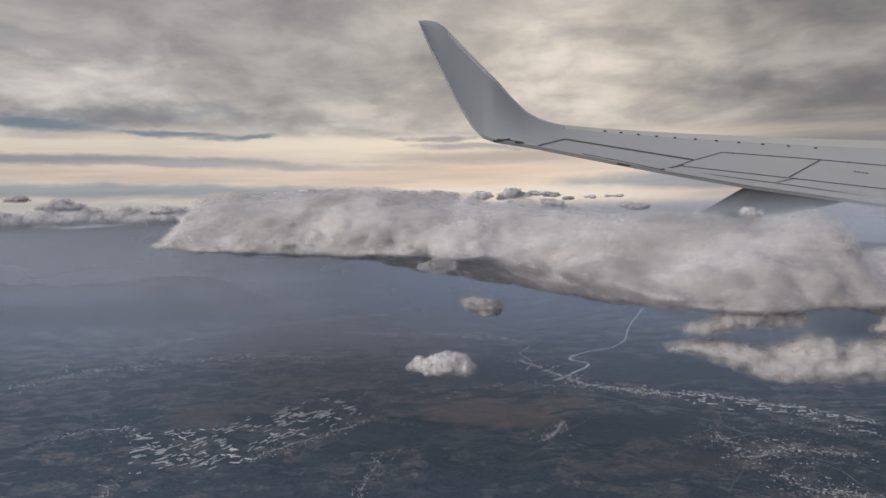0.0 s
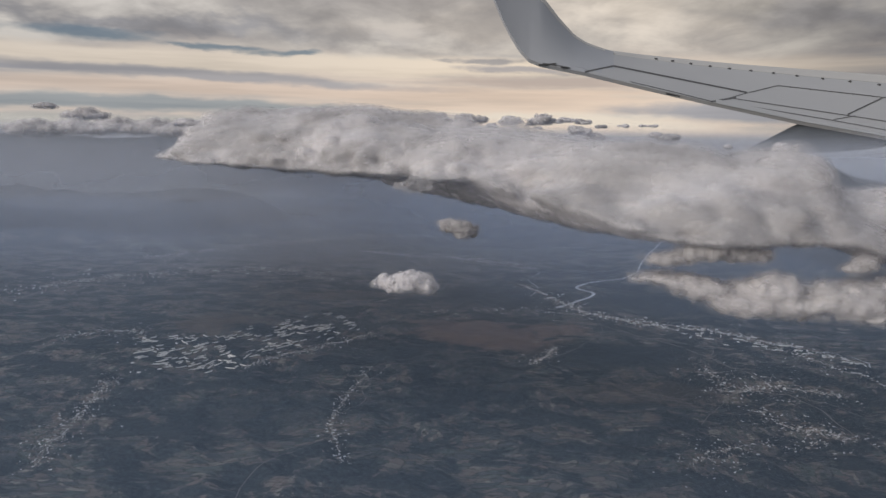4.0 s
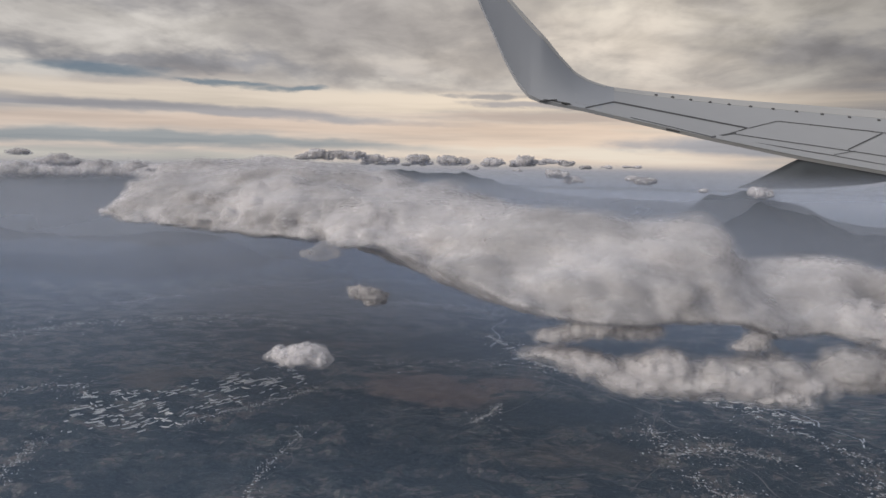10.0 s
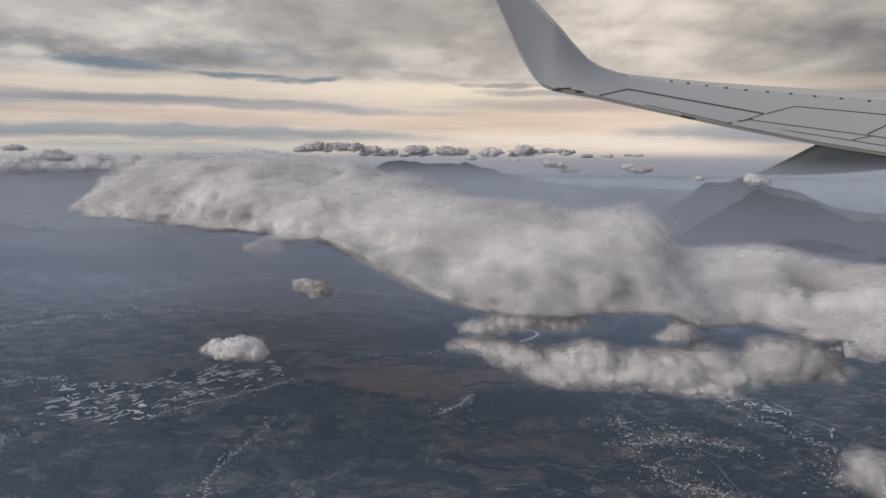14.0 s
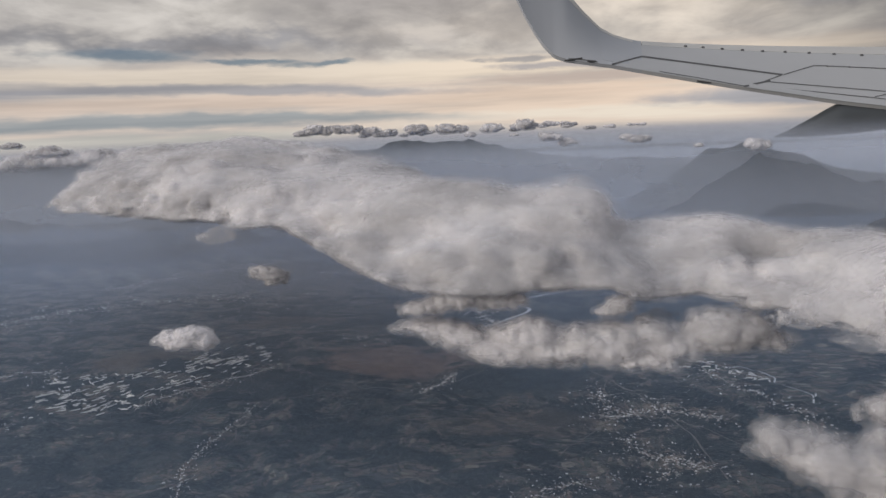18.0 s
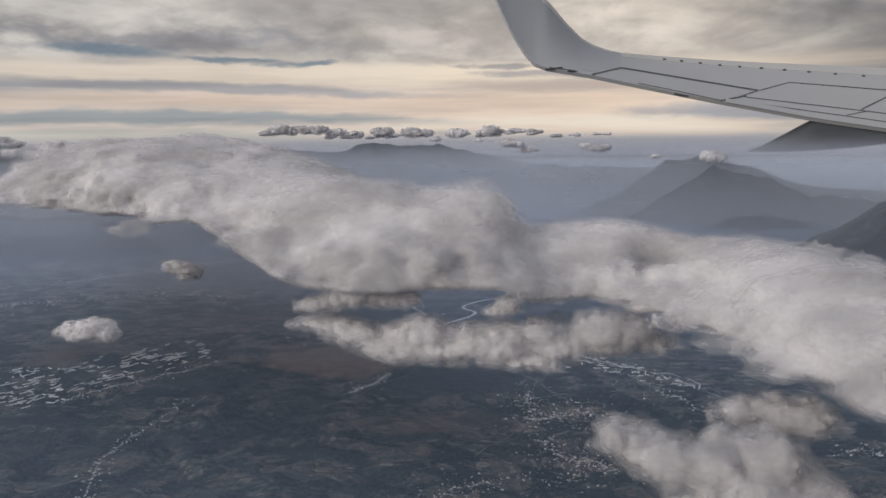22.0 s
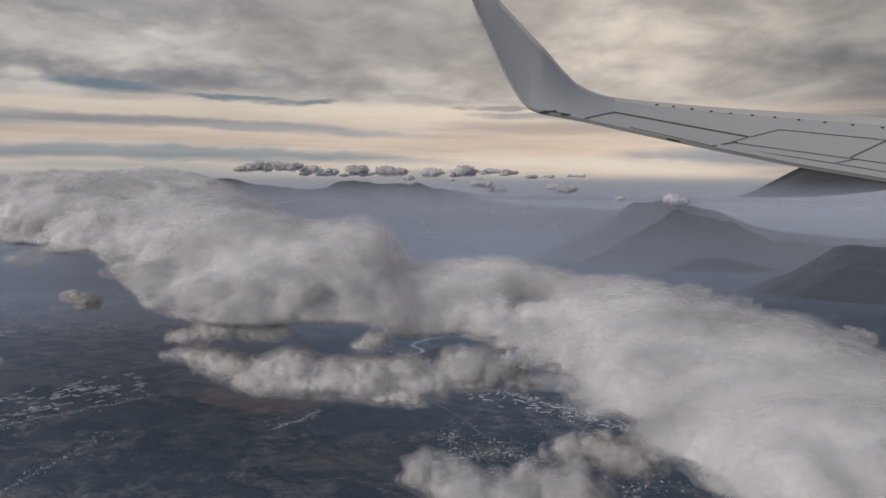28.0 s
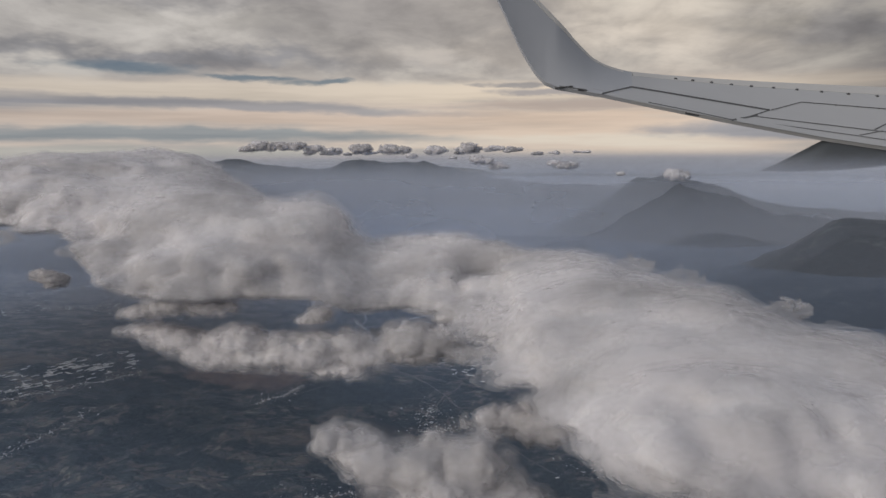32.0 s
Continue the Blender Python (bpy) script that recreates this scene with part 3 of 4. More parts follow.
FAR += [(heap.uniform(-70, 150), heap.uniform(540, 640), heap.uniform(66, 70), heap.uniform(2.2, 4.4)) for _ in range(16)]
for k, (x, y, z, r) in enumerate(FAR):
    x, r, puffs = x + heap.uniform(-5, 5), r * heap.uniform(0.65, 1.35), []
    for j in range(heap.randint(3, 6)):
        s = heap.uniform(-1.1, 1.1)
        size = heap.uniform(0.35, 0.62) * (1.15 - 0.5 * abs(s))
        puffs.append((x + s * r, y + heap.uniform(-0.3, 0.3) * r, z + heap.uniform(-0.12, 0.28) * r * (1.1 - abs(s)), r * size * 1.25, r * size, r * size * heap.uniform(0.45, 0.85)))
    blob_cloud("small far cumulus tower with a sunlit rim", puffs, r * 0.09, 1.0, r * 0.09, "far cumulus row", k * 13.0, z - r * 0.3)
for k, (x, y, z, r) in enumerate([(-188, 350, 67, 7), (-215, 360, 71, 4), (-150, 380, 63.5, 5), (-300, 480, 58, 14), (-272, 480, 59, 14), (-245, 485, 60, 14), (-215, 480, 60, 14), (-186, 470, 59, 14), (-345, 480, 56, 11), (-160, 420, 60, 12)]):
    blob_cloud("low cloud lying along the mountain ridge", [(x - r * 0.6, y, z - r * 0.08, r * 0.8, r * 0.6, r * 0.22), (x + r * 0.1, y, z + r * 0.05, r * 0.8, r * 0.6, r * 0.30), (x + r * 0.8, y, z - r * 0.1, r * 0.6, r * 0.5, r * 0.18)],
               r * 0.10, 0.9, r * 0.15, "ridge clouds", k * 17.0, z - r * 0.22)


# ---- land ----
RANGES = [(460, 80, [(30, 0), (90, 12), (140, 29), (172, 46), (190, 51), (212, 47), (245, 36), (300, 29), (380, 22), (520, 14), (700, 0)]),
          (318, 42, [(150, 0), (195, 20), (233, 36), (262, 33), (330, 30), (460, 20), (600, 0)]),
          (705, 60, [(-520, 30), (-330, 44), (-250, 54), (-190, 58), (-120, 52), (-88, 56), (-62, 58), (-34, 53), (0, 55), (60, 43), (140, 36), (260, 30), (420, 0)])]


def land_height(x, y):
    zero = np.zeros_like(x)
    r2 = (x - 40) ** 2 + y ** 2
    base = -r2 / 300000.0
    base = base + 1.3 * fbm(x, y, zero, 38, 5, 0.5) * smooth(y, 320, 150) + 1.9 * fbm(x * 0.8 + 0.5 * y, y * 0.9 - 0.5 * x, zero + 4, 11, 4, 0.55, True) * smooth(y, 300, 160)
    rough = fbm(x, y, zero + 9, 110, 5, 0.5, True)
    beyond = (y - 345 - 1.0 * np.maximum(x + 150, 0)) * 0.80 + 12 * rough
    h = smooth(beyond, 0, 230) * smooth(x, 0, -180) * smooth(y, 900, 650) * (50 + 6 * rough)
    h = np.maximum(h, 30 * smooth(beyond, 0, 60) * smooth(x, 0, -190) * (0.8 + 0.4 * fbm(x, y, zero + 3, 70, 3)))
    fold = fbm(x, y, zero + 21, 34, 4, 0.5, True)
    for cy, deep, line in RANGES:
        top = np.interp(x, [a for a, _ in line], [b for _, b in line])
        h = np.maximum(h, top * np.exp(-(np.abs(y - cy - 14 * rough) / deep) ** 1.6) * (0.95 + 0.12 * rough + 0.16 * fold))
    return base + h


LAND_GRID = []


def build_land():
    s = np.linspace(-1, 1, 420)
    ax = 40 + 330 * s + 3600 * s ** 5
    q = np.linspace(0, 1, 520)
    ay = -300 + 380 * q / 0.12 * (q < 0.12) + (q >= 0.12) * (380 + 560 * (q - 0.12) / 0.88 + 3900 * ((q - 0.12) / 0.88) ** 5)
    x, y = np.meshgrid(ax, ay, indexing="ij")
    z = land_height(x, y)
    LAND_GRID.extend((ax, ay, z))
    verts = np.stack([x, y, z], 2).reshape(-1, 3)
    i = np.arange(len(ax) * len(ay)).reshape(len(ax), len(ay))
    faces = np.stack([i[:-1, :-1], i[1:, :-1], i[1:, 1:], i[:-1, 1:]], 2).reshape(-1, 4)
    ob = new("ground", mesh_of("ground", verts, faces))
    ob.data.materials.append(LAND)
    tagged(ob, "hazy winter valley of fields and woods with mountain ranges", "land", kind="structure")


build_land()


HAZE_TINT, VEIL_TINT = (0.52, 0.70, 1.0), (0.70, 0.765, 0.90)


def haze_sheet(height, thin, thick, seed, start=150, full=560, fade=950, end=1250):
    """Level see-through sheet standing in for haze, more opaque towards the valley's far end."""
    m, n = material("see_through_haze")
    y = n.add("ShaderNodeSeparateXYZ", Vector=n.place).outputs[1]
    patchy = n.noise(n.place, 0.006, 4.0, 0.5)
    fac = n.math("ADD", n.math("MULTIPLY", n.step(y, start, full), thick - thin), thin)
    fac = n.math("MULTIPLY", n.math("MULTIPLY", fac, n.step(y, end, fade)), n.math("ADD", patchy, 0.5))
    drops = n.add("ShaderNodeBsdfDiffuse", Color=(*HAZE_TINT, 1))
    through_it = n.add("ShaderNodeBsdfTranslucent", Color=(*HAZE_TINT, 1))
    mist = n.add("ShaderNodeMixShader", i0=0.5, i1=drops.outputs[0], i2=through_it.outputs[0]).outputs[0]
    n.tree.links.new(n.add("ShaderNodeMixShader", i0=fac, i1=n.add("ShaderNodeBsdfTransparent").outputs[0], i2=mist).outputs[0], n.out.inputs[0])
    ax, ay = np.linspace(-900, 1100, 60), np.linspace(-200, end, 50)
    x, y = np.meshgrid(ax, ay, indexing="ij")
    z = height - ((x - 40) ** 2 + y ** 2) / 300000.0 + 1.5 * fbm(x, y, np.full_like(x, seed), 160, 3)
    i = np.arange(x.size).reshape(x.shape)
    ob = new("haze_layer", mesh_of("haze_layer", np.stack([x, y, z], 2).reshape(-1, 3), np.stack([i[:-1, :-1], i[1:, :-1], i[1:, 1:], i[:-1, 1:]], 2).reshape(-1, 4)))
    ob.data.materials.append(m)
    tagged(ob, "level see-through sheet standing in for valley haze", "haze", kind="structure")


haze_sheet(7.0, 0.095, 0.25, 1.0, 150, 400, 1900, 2500)
haze_sheet(20.0, 0.095, 0.25, 5.0, 150, 420, 1500, 2000)


def haze_curtain(y, cover, low, high, seed):
    """Upright see-through sheet across the valley, imitating distance haze, thinning with height."""
    m, n = material("see_through_haze")
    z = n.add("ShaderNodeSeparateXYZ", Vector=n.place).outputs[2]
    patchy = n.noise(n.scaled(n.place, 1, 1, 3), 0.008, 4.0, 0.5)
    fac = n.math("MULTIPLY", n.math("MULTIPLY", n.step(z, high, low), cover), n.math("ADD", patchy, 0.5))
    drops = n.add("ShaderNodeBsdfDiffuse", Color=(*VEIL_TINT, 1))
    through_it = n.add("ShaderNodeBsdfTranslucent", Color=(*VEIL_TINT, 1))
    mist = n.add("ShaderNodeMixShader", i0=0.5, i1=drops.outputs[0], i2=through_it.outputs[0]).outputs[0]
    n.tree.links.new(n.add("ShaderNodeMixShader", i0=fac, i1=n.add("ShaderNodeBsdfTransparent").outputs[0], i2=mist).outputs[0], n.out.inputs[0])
    ax, az = np.linspace(-1000, 1200, 160), np.linspace(-12, high, 4)
    x, z = np.meshgrid(ax, az, indexing="ij")
    y = y + 16 * fbm(x, np.full_like(x, seed), np.zeros_like(x), 130, 4) + 0.3 * z
    i = np.arange(x.size).reshape(x.shape)
    ob = new("haze_layer", mesh_of("haze_layer", np.stack([x, y, z], 2).reshape(-1, 3), np.stack([i[:-1, :-1], i[1:, :-1], i[1:, 1:], i[:-1, 1:]], 2).reshape(-1, 4)))
    ob.data.materials.append(m)
    tagged(ob, "upright see-through sheet standing in for valley haze", "haze", kind="structure")


# Added curtains whose opacities sum with distance to imitate aerial haze.
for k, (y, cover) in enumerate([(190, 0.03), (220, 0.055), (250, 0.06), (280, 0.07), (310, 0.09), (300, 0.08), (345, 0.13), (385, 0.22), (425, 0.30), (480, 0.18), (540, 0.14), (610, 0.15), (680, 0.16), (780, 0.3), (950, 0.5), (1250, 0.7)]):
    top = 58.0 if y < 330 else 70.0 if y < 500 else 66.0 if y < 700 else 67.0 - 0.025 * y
    haze_curtain(y, cover, top - 24.0, top, 3.0 + 7.1 * k)


def height_at(x, y):
    ax, ay, z = LAND_GRID
    i, j = int(np.searchsorted(ax, x)) - 1, int(np.searchsorted(ay, y)) - 1
    s, t = (x - ax[i]) / (ax[i + 1] - ax[i]), (y - ay[j]) / (ay[j + 1] - ay[j])
    return float((z[i, j] * (1 - s) + z[i + 1, j] * s) * (1 - t) + (z[i, j + 1] * (1 - s) + z[i + 1, j + 1] * s) * t)


def ribbon(name, points, width, mat, label, kind="structure", lift=0.12):
    """A strip that follows the land through a few points, bent smoothly between them."""
    p = [Vector((*a, 0)) for a in points]
    line = []
    for k in range(len(p) - 1):
        a, b, c, d = p[max(k - 1, 0)], p[k], p[k + 1], p[min(k + 2, len(p) - 1)]
        for j in range(10):
            s = j / 10
            line.append(0.5 * ((2 * b) + (c - a) * s + (2 * a - 5 * b + 4 * c - d) * s * s + (3 * b - a - 3 * c + d) * s ** 3))
    line.append(p[-1])
    verts, faces = [], []
    for k, a in enumerate(line):
        way = (line[min(k + 1, len(line) - 1)] - line[max(k - 1, 0)]).normalized()
        side = Vector((-way.y, way.x, 0))
        wide = width * (0.8 + 0.4 * noise.noise(a * 0.15))
        for s in (-0.5, 0.5):
            q = a + side * wide * s
            verts.append((q.x, q.y, height_at(q.x, q.y) + lift))
        if k:
            faces.append((2 * k - 2, 2 * k - 1, 2 * k + 1, 2 * k))
    ob = new(name, mesh_of(name, verts, faces))
    ob.data.materials.append(mat)
    return tagged(ob, label, name.split("_")[0], kind=kind)


ribbon("river", [(38, 252), (43, 256), (47, 262), (53, 270), (55, 277), (50, 284), (52, 291), (59, 298), (70, 304)], 1.5, WATER, "winding river with the sky's reflection painted near-white")
ribbon("river", [(71, 304), (80, 318), (86, 336), (92, 352), (99, 366), (110, 389)], 1.1, WATER, "winding river with the sky's reflection painted near-white")
ribbon("river", [(76, 231), (84, 229), (92, 220), (100, 214), (108, 208), (114, 208), (120, 200), (119, 194), (124, 186), (123, 180)], 0.65, WATER, "pale narrow river beside gravel banks")
ribbon("river", [(-8, 384), (17, 373), (31, 359), (36, 345), (31, 330), (37, 316), (31, 300), (34, 284), (30, 268)], 0.5, WATER, "thin pale stream winding through the town")
ribbon("road", [(48, 246), (66, 234), (75, 220), (79, 205), (74, 190), (81, 178), (92, 166), (104, 150)], 0.3, ROAD, "pale road winding through the villages")
ribbon("road", [(-17, 179), (8, 189), (29, 191), (42, 205), (50, 222), (50, 242)], 0.25, ROAD, "pale lane along the foot of the hills")
ribbon("road", [(-80, 168), (-77, 150), (-73, 132), (-70, 118)], 0.25, ROAD, "pale lane through a village")
ribbon("road", [(60, 150), (74, 169), (88, 172), (104, 178), (122, 172)], 0.25, ROAD, "pale lane between scattered villages")
ribbon("road", [(-165, 225), (-157, 239), (-148, 279), (-120, 330), (-85, 372)], 0.8, ROAD, "broad pale road across the plain")
ribbon("road", [(-158, 248), (-137, 272), (-112, 300), (-80, 340)], 0.5, ROAD, "pale road winding through the valley")
ribbon("road", [(-90, 205), (-70, 232), (-48, 252), (-20, 270), (20, 290)], 0.35, ROAD, "pale road winding through the valley")
ribbon("road", [(37, 249), (48, 232), (70, 205), (84, 180), (90, 160), (92, 140)], 0.45, ROAD, "pale road winding through the valley")
ribbon("road", [(-12, 182), (-17, 166), (-15, 156), (-20, 145), (-19, 136), (-26, 126), (-30, 118), (-29, 108)], 0.22, ROAD, "pale road winding through the valley")


# ---- greenhouses and houses ----
def greenhouse_mesh(length, width, height):
    arc = [(width / 2 * math.cos(a), height * math.sin(a)) for a in np.linspace(0, math.pi, 7)]
    verts = [(s * length / 2, u, v) for s in (-1, 1) for u, v in arc]
    bm = bmesh.new()
    vs = [bm.verts.new(v) for v in verts]
    for k in range(6):
        bm.faces.new((vs[k], vs[k + 1], vs[k + 8], vs[k + 7]))
    bm.faces.new(vs[:7])
    bm.faces.new(vs[7:][::-1])
    data = bpy.data.meshes.new("greenhouse")
    bmesh.ops.recalc_face_normals(bm, faces=bm.faces)
    bm.to_mesh(data)
    bm.free()
    data.materials.append(FILM)
    return data


def greenhouses():
    rnd = random.Random(5)
    kinds = [greenhouse_mesh(l, w, 0.26) for l, w in ((1.6, 0.30), (2.2, 0.32), (2.8, 0.36), (1.0, 0.44), (1.9, 0.42))]
    made = 0
    filled = 0.62
    front, back = [(-78, 169), (-50, 175), (-24, 217)], [(-88, 198), (-66, 208), (-42, 238)]
    while made < 290:
        s, across = rnd.random() * 2, rnd.betavariate(1.4, 1.6)
        k = min(int(s), 1)
        (fx, fy), (bx, by) = [tuple(e[k][i] * (1 - s + k) + e[k + 1][i] * (s - k) for i in (0, 1)) for e in (front, back)]
        x, y, along = fx + (bx - fx) * across, fy + (by - fy) * across, s / 2
        if rnd.random() > filled + 1.3 * noise.noise((x * 0.10, y * 0.10, 3)):
            continue
        turn = 52 + 30 * noise.noise((x * 0.045, y * 0.045, 8)) + rnd.gauss(0, 6) - (85 if rnd.random() < 0.16 else 0)
        ob = new("greenhouse", rnd.choice(kinds))
        ob.matrix_world = pose(x, y, height_at(x, y) - 0.03, 0, 0, turn)
        tagged(ob, "long pale plastic-covered greenhouse tunnel on open fields", "greenhouse", "greenhouses in the valley")
        made += 1
    # longer sheds in the fields along the river
    for k in range(46):
        s = rnd.random()
        x, y = 74 + 46 * s + rnd.gauss(0, 2.5), 224 - 34 * s * s + rnd.gauss(0, 4.5) - 3
        ob = new("shed", rnd.choice(kinds))
        ob.matrix_world = pose(x, y, height_at(x, y) - 0.03, 0, 0, -18 + rnd.gauss(0, 9) + (88 if rnd.random() < 0.2 else 0))
        tagged(ob, "long pale shed in the fields beside the river", "shed", "sheds beside the river")


greenhouses()


def village(label, spots, count, spread, full=0.45, seed=0):
    """Many small houses along a few streets, one mesh."""
    rnd = random.Random(seed)
    verts, faces = [], []
    for _ in range(count):
        k = rnd.randrange(len(spots) - 1)
        s, wide, size = rnd.random(), spread * rnd.choice((0.12, 0.45, 1.0)), full * rnd.choice((0.7, 0.9, 1.45))
        x = spots[k][0] * (1 - s) + spots[k + 1][0] * s + rnd.gauss(0, wide)
        y = spots[k][1] * (1 - s) + spots[k + 1][1] * s + rnd.gauss(0, wide)
        l, w, h = size * rnd.uniform(0.6, 1.7), size * rnd.uniform(0.5, 0.9), size * rnd.uniform(0.2, 0.35)
        a = rnd.choice((20, 110, 35, 125)) + rnd.gauss(0, 8)
        m = pose(x, y, height_at(x, y) - 0.05, 0, 0, a)
        base = len(verts)
        for vx, vy, vz in ((-1, -1, 0), (1, -1, 0), (1, 1, 0), (-1, 1, 0), (-1, -1, 1), (1, -1, 1), (1, 1, 1), (-1, 1, 1), (-1, 0, 1.7), (1, 0, 1.7)):
            verts.append(m @ Vector((vx * l / 2, vy * w / 2, vz * h)))
        for f in ((0, 1, 5, 4), (2, 3, 7, 6), (4, 5, 9, 8), (6, 7, 8, 9), (1, 2, 6, 5), (3, 0, 4, 7), (5, 6, 9, 9), (7, 4, 8, 8)):
            faces.append([base + i for i in f])
    data = bpy.data.meshes.new("houses")
    data.from_pydata([tuple(v) for v in verts], [], [tuple(dict.fromkeys(f)) for f in faces])
    data.materials.append(HOUSES)
    tagged(new("houses", data), label, "houses", kind="stuff")


village("scattered small houses of a village beside greenhouses", [(-50, 176), (-40, 188), (-30, 199), (-22, 213)], 1100, 2.6, 0.24, 1)
village("scattered small houses along a valley road", [(-17, 179), (-20, 158), (-20, 142), (-14, 125)], 480, 1.5, 0.26, 2)
village("scattered small houses of a village", [(26, 186), (30, 194), (33, 202)], 420, 2.2, 0.26, 3)
village("scattered houses of a large spread-out village", [(72, 192), (74, 169), (84, 178), (98, 168)], 1100, 5.2, 0.28, 4)
village("scattered houses of a large spread-out village", [(74, 158), (81, 150), (90, 146), (64, 138), (52, 130)], 1100, 4.6, 0.27, 13)
village("scattered houses of a large spread-out village", [(98, 216), (108, 190), (120, 172), (112, 150)], 800, 6.0, 0.30, 5)
village("small town on the river", [(28, 290), (40, 262), (48, 244), (60, 236), (72, 228)], 1000, 4.0, 0.42, 6)
village("distant houses strung along the foot of the mountains", [(-150, 325), (-110, 372), (-70, 405), (-30, 420), (20, 400)], 1500, 7.0, 0.55, 7)
village("distant houses of a town on the plain", [(-50, 360), (-20, 350), (10, 345), (30, 330)], 700, 9.0, 0.65, 8)
village("distant houses scattered over the plain", [(-170, 250), (-140, 285), (-90, 310), (-50, 300)], 900, 14.0, 0.45, 9)
village("scattered houses of a roadside village", [(-112, 196), (-104, 204), (-94, 206), (-88, 196)], 420, 4.0, 0.28, 10)
village("scattered houses of a roadside village", [(-80, 168), (-77, 150), (-73, 132), (-70, 118)], 1000, 3.2, 0.24, 14)
village("bright sheds and yards beside the river", [(56, 240), (76, 230), (92, 222), (104, 212), (118, 198)], 300, 2.6, 0.50, 11)
village("scattered small houses on the slopes", [(-10, 240), (20, 246), (60, 240)], 300, 5.75, 0.30, 12)
village("scattered houses of a village in the side valley", [(140, 158), (150, 156), (162, 162), (172, 150)], 420, 4.0, 0.34, 15)


# ---- aircraft wing ----
# Drawn in its own units: u to the right, v up, depth away; the wing stands level far out beyond the near clouds.
DEPTH, FAR_OUT = 1261.9, 4000.0
AXLE = (784.0, 441.0)
LOWER = [(833, -112), (853, -66), (870, -29), (884, 0), (898, 32), (913, 59), (929, 84), (947, 103), (968, 111), (1047, 124), (1130, 141), (1277, 170), (1441, 199.5), (1568, 218), (1900, 266)]
UPPER = [(833, -113), (847, -114), (866, -111), (881, -102), (914, -66), (947, -31), (977, 0), (1001, 29), (1029, 58), (1050, 70), (1070, 77), (1092, 83), (1150, 88.5), (1250, 95.5), (1330, 100), (1568, 110), (1900, 121)]
REACH = [(833, 20), (968, 50), (1060, 110), (1140, 160), (1300, 185), (1900, 200)]


def along(table, u):
    return float(np.interp(u, [a for a, _ in table], [b for _, b in table]))


def wing_point(u, v, depth):
    s = 1 + depth / DEPTH
    return Vector(((u - AXLE[0]) * s, (AXLE[1] - v) * s, -(DEPTH + depth)))


def skin(u, share, out=0.0):
    """A point of the upper skin: share 0 at the trailing edge, 1 at the leading edge."""
    low, top = along(LOWER, u), along(UPPER, u)
    return wing_point(u, low + (top - low) * share, along(REACH, u) * share - out)


def skin_at(u, v, out=1.5):
    low, top = along(LOWER, u), along(UPPER, u)
    return skin(u, (v - low) / (top - low), out)


def skin_part(name, us, shares, mat, parent, label="", thick=7.0, out=0.0):
    """A closed shell of the wing between two stations and two shares of the chord."""
    bm = bmesh.new()
    rows = []
    for u in us:
        upper = [skin(u, s, out) for s in shares]
        size = min(1.0, (along(LOWER, u) - along(UPPER, u)) / 30 + 0.05)
        lower = [p + Vector((0, -thick * size * (0.35 + 1.3 * math.sin(math.pi * min(1, s * 0.9 + 0.05)) ** 0.7), -5 * size)) for p, s in zip(upper, shares)]
        rows.append([bm.verts.new(p) for p in upper + lower[::-1]])
    for a, b in zip(rows, rows[1:]):
        for k in range(len(a)):
            j = (k + 1) % len(a)
            bm.faces.new((a[k], a[j], b[j], b[k]))
    bm.faces.new(rows[0])
    bm.faces.new(rows[-1][::-1])
    for f in bm.faces:
        f.smooth = True
    ob = part(name, bm, mat, parent, label)
    mod = ob.modifiers.new("edge", "EDGE_SPLIT")
    mod.split_angle = radians(50)
    return ob


def seam(parent, points, width=2.2, mat=None, name="seam", label=""):
    """A thin raised strip on the upper skin through points (u, v)."""
    bm = bmesh.new()
    last = None
    for k, (u, v) in enumerate(points):
        a, b = points[max(k - 1, 0)], points[min(k + 1, len(points) - 1)]
        du, dv = b[0] - a[0], b[1] - a[1]
        size = math.hypot(du, dv)
        ou, ov = -dv / size * width / 2, du / size * width / 2
        ring = [bm.verts.new(skin_at(u + ou * s, v + ov * s, o)) for s, o in ((-1, 0.0), (-1, 1.6), (1, 1.6), (1, 0.0))]
        if last:
            for i in range(3):
                bm.faces.new((last[i], last[i + 1], ring[i + 1], ring[i]))
        else:
            bm.faces.new(ring)
        last = ring
    bm.faces.new(last)
    return part(name, bm, mat or SEAL, parent, label)


def line(a, b, count=12):
    return [(a[0] + (b[0] - a[0]) * k / count, a[1] + (b[1] - a[1]) * k / count) for k in range(count + 1)]


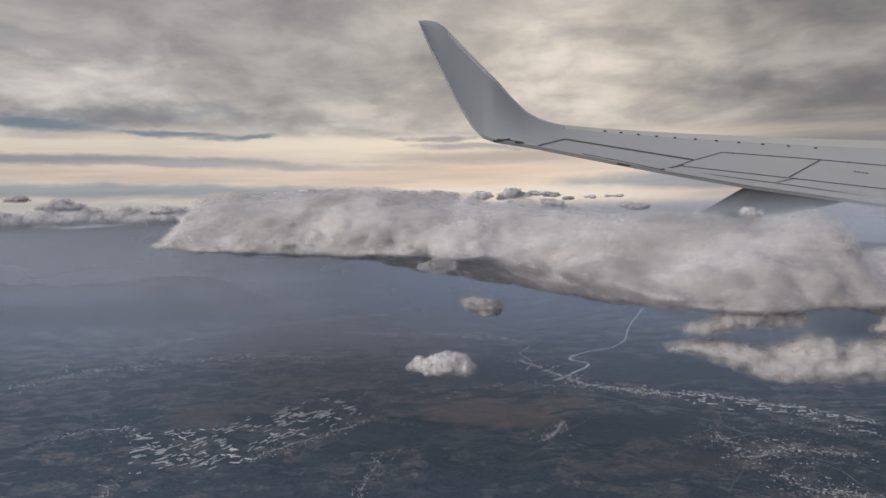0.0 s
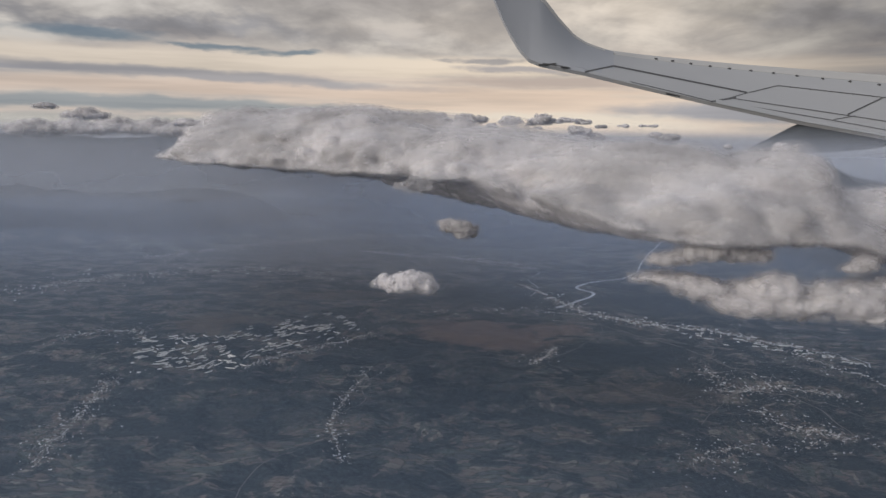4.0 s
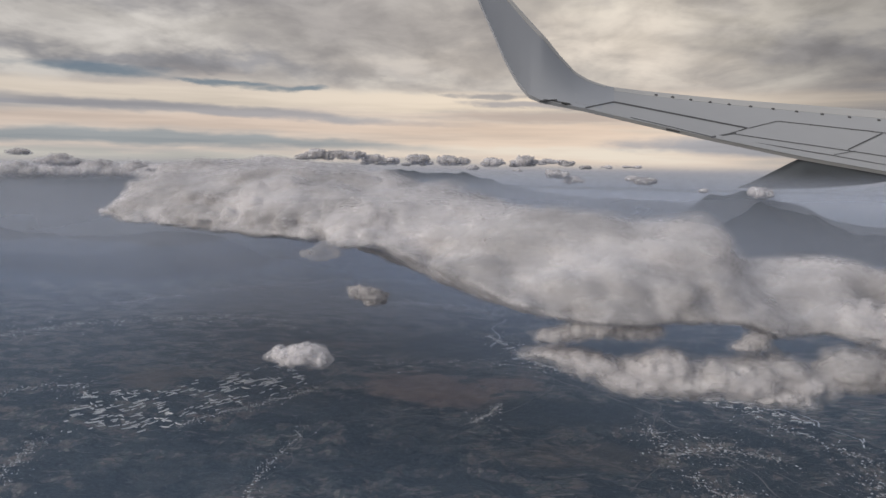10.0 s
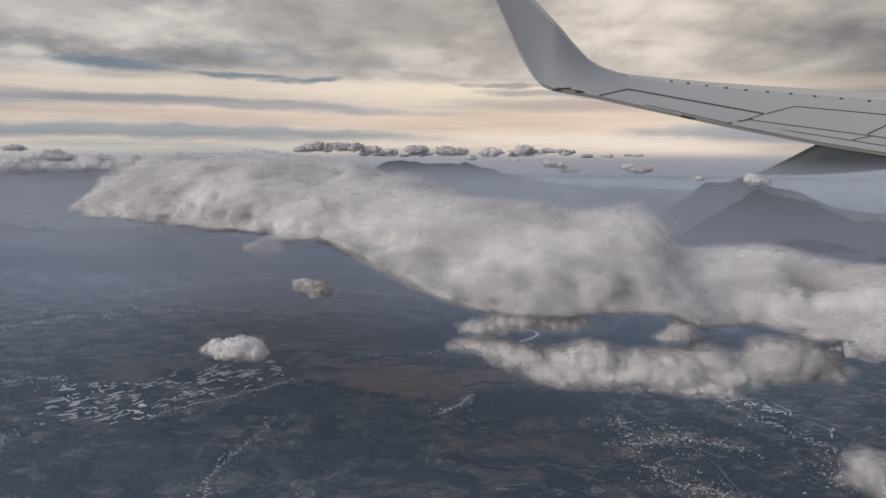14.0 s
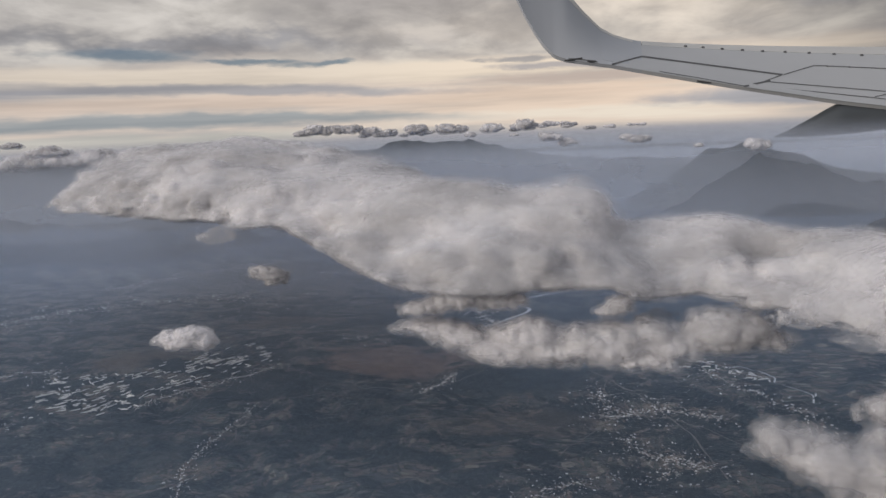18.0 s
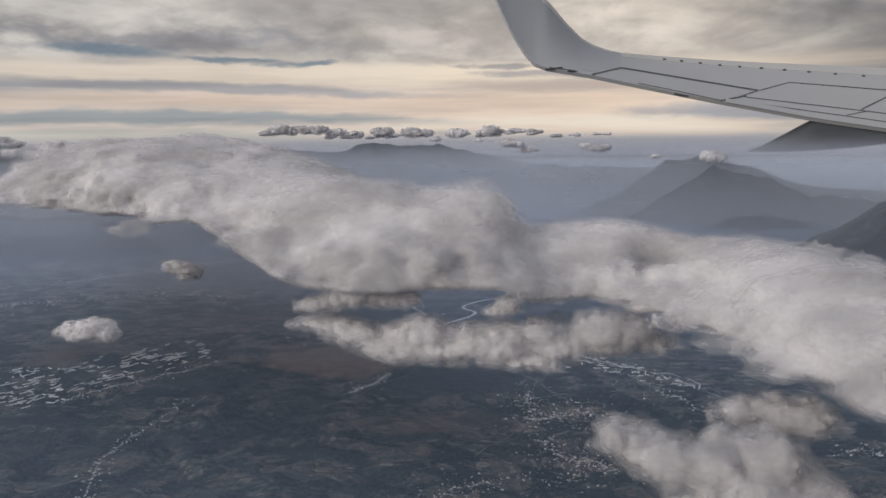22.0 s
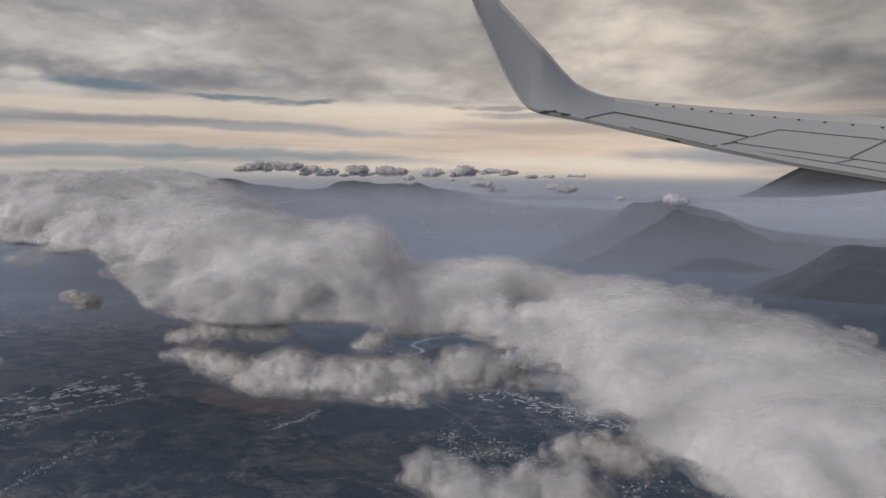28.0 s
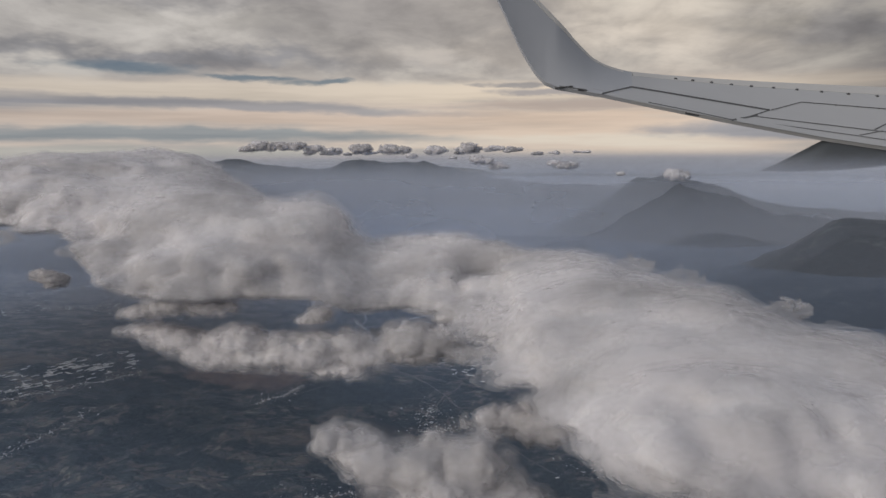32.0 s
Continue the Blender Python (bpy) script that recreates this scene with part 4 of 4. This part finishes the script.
def build_wing():
    wing = tagged(new("aircraft_wing"), "pale grey airliner wing with an upswept blended winglet", "aircraft wing")
    chord = [0, 0.06, 0.15, 0.28, 0.42, 0.56, 0.7, 0.82, 0.91, 0.97, 1.0]
    skin_part("wing_panel", list(np.linspace(1100, 1900, 40)), chord[:7] + [0.82, 0.868], WING_PAINT, wing)
    skin_part("winglet", [833.5, 835, 840, 847, 856, 866, 881, *np.linspace(895, 1100, 40)], chord, SHADED_WING_PAINT, wing, "curved grey winglet rising from the wing tip")
    skin_part("leading_edge", list(np.linspace(1101, 1900, 40)), [0.872, 0.91, 0.95, 0.98, 1.0], BARE_METAL, wing, "bright bare-metal leading edge", 6.0)
    skin_part("winglet_edge", [*np.linspace(888, 1085, 36)], [0.93, 0.955, 0.98, 1.0], BARE_METAL, wing, "pale winglet leading edge", 5.0, 1.2)
    skin_part("trailing_edge_strip", list(np.linspace(1285, 1900, 24)), [0.005, 0.05, 0.10], WING_PAINT, wing, "narrow lighter trailing edge strip", 4.0, 2.0)
    skin_part("aileron", list(np.linspace(1056, 1326, 16)), [0.01, 0.12, 0.24, 0.34], WING_PAINT, wing, "long aileron panel", 4.0, 0.8)
    # Added raised patch where a faint reflection lies, in the winglet's paint.
    skin_part("tip_light_cover", list(np.linspace(1030, 1078, 8)), [0.12, 0.2, 0.3, 0.4], SHADED_WING_PAINT, wing, "raised patch added where the wing tip catches a reflection", 3.0, 0.9)
    # gaps round aileron, tab and spoilers
    seam(wing, line((1048, 123), (1100, 110.5)), 2.6)
    seam(wing, line((1100, 110.5), (1343, 150.5)), 2.8)
    seam(wing, line((1343, 150.5), (1284, 170)), 1.6)
    seam(wing, line((1130, 138), (1205, 153)) + line((1207, 153.5), (1280, 169)), 1.5)
    seam(wing, line((1276, 169), (1322, 160)), 3.0)
    seam(wing, line((1345, 150.5), (1398, 136)), 1.4)
    seam(wing, line((1398, 136), (1568, 149)) + line((1570, 149.3), (1800, 170)), 1.4)
    seam(wing, line((1310, 161), (1440, 176)) + line((1442, 176), (1800, 218)), 1.3)
    seam(wing, line((1526, 184), (1590, 152)), 2.2)
    seam(wing, line((1730, 204), (1785, 170)), 2.0)
    seam(wing, line((1340, 174), (1480, 193)) + line((1482, 193), (1800, 240)), 1.1)
    seam(wing, line((1500, 194), (1540, 186)), 1.2)
    seam(wing, line((972, 110), (1020, 116)), 1.4)
    for u, v in ((1177, 96), (1207, 99), (1240, 102.5), (1275, 106), (1310, 109), (1349, 111.5), (1390, 114.5), (1433, 118), (1480, 121.5), (1530, 125), (1584, 129)):
        bm = bmesh.new()
        bmesh.ops.create_cone(bm, segments=14, radius1=3.4, radius2=2.6, depth=3.0, cap_ends=True)
        at = skin_at(u, v, 1.0)
        bmesh.ops.transform(bm, matrix=Matrix.Translation(at) @ Matrix.Diagonal((1.1, 0.9, 1, 1)), verts=bm.verts)
        part("vortex_generator", bm, SEAL, wing, "small dark vortex generator")
    for k in range(7):
        u = 1420 + k * 38
        v = 136.5 + (u - 1398) * 0.0765
        bm = bmesh.new()
        bmesh.ops.create_cone(bm, segments=10, radius1=1.8, radius2=1.2, depth=2.0, cap_ends=True)
        bmesh.ops.transform(bm, matrix=Matrix.Translation(skin_at(u, v, 1.0)) @ Matrix.Diagonal((1.6, 0.8, 1, 1)), verts=bm.verts)
        part("hinge_cap", bm, SEAL, wing, "small dark hinge cap")
    # unreadable stencil on the skin
    for k in range(4):
        seam(wing, line((1655 + k * 8, 174 + k), (1660 + k * 8, 174.6 + k), 2), 2.0, SEAL, "stencil_mark", "small unreadable stencil mark")
    # static wicks
    for (u, v), (u2, v2) in (((965, 114), (996, 110)), ((1195, 157), (1219, 161)), ((1005, 116), (1022, 118))):
        bm = bmesh.new()
        a, b = wing_point(u, v, -4), wing_point(u2, v2, 2)
        bmesh.ops.create_cone(bm, segments=8, radius1=1.8, radius2=1.1, depth=(b - a).length, cap_ends=True)
        turn = (b - a).to_track_quat("Z", "Y").to_matrix().to_4x4()
        bmesh.ops.transform(bm, matrix=Matrix.Translation(a.lerp(b, 0.5)) @ turn, verts=bm.verts)
        part("static_wick", bm, SEAL, wing, "short dark static wick")
    # flap track fairing under the trailing edge
    top = [(1325, 258), (1350, 248), (1385, 230), (1420, 211), (1443, 200), (1510, 206), (1570, 215), (1640, 226)]
    low = [(1325, 259.5), (1388, 260), (1457, 257), (1520, 251), (1570, 245), (1615, 236), (1640, 230)]
    bm = bmesh.new()
    rings = []
    for u in np.linspace(1325, 1640, 40):
        a, b = along(top, u), along(low, u)
        mid, half = (a + b) / 2, max((b - a) / 2, 0.3)
        deep = half * 0.85 + 0.4
        rings.append([bm.verts.new(wing_point(u, mid + half * math.sin(q), 22 - deep * math.cos(q) * (1.0 if math.cos(q) > 0 else 0.8))) for q in np.linspace(0, 2 * math.pi, 25)[:-1]])
    for a, b in zip(rings, rings[1:]):
        for k in range(24):
            j = (k + 1) % 24
            bm.faces.new((a[k], a[j], b[j], b[k]))
    bm.faces.new(rings[0])
    bm.faces.new(rings[-1][::-1])
    for f in bm.faces:
        f.smooth = True
    part("flap_fairing", bm, SHADED_FAIRING_PAINT, wing, "pointed flap track fairing darkened by painted shade")
    wing.matrix_world = pose(*next(r[1:] for r in ROWS if r[0] == 23)) @ Matrix.Scale(FAR_OUT / DEPTH, 4)


build_wing()
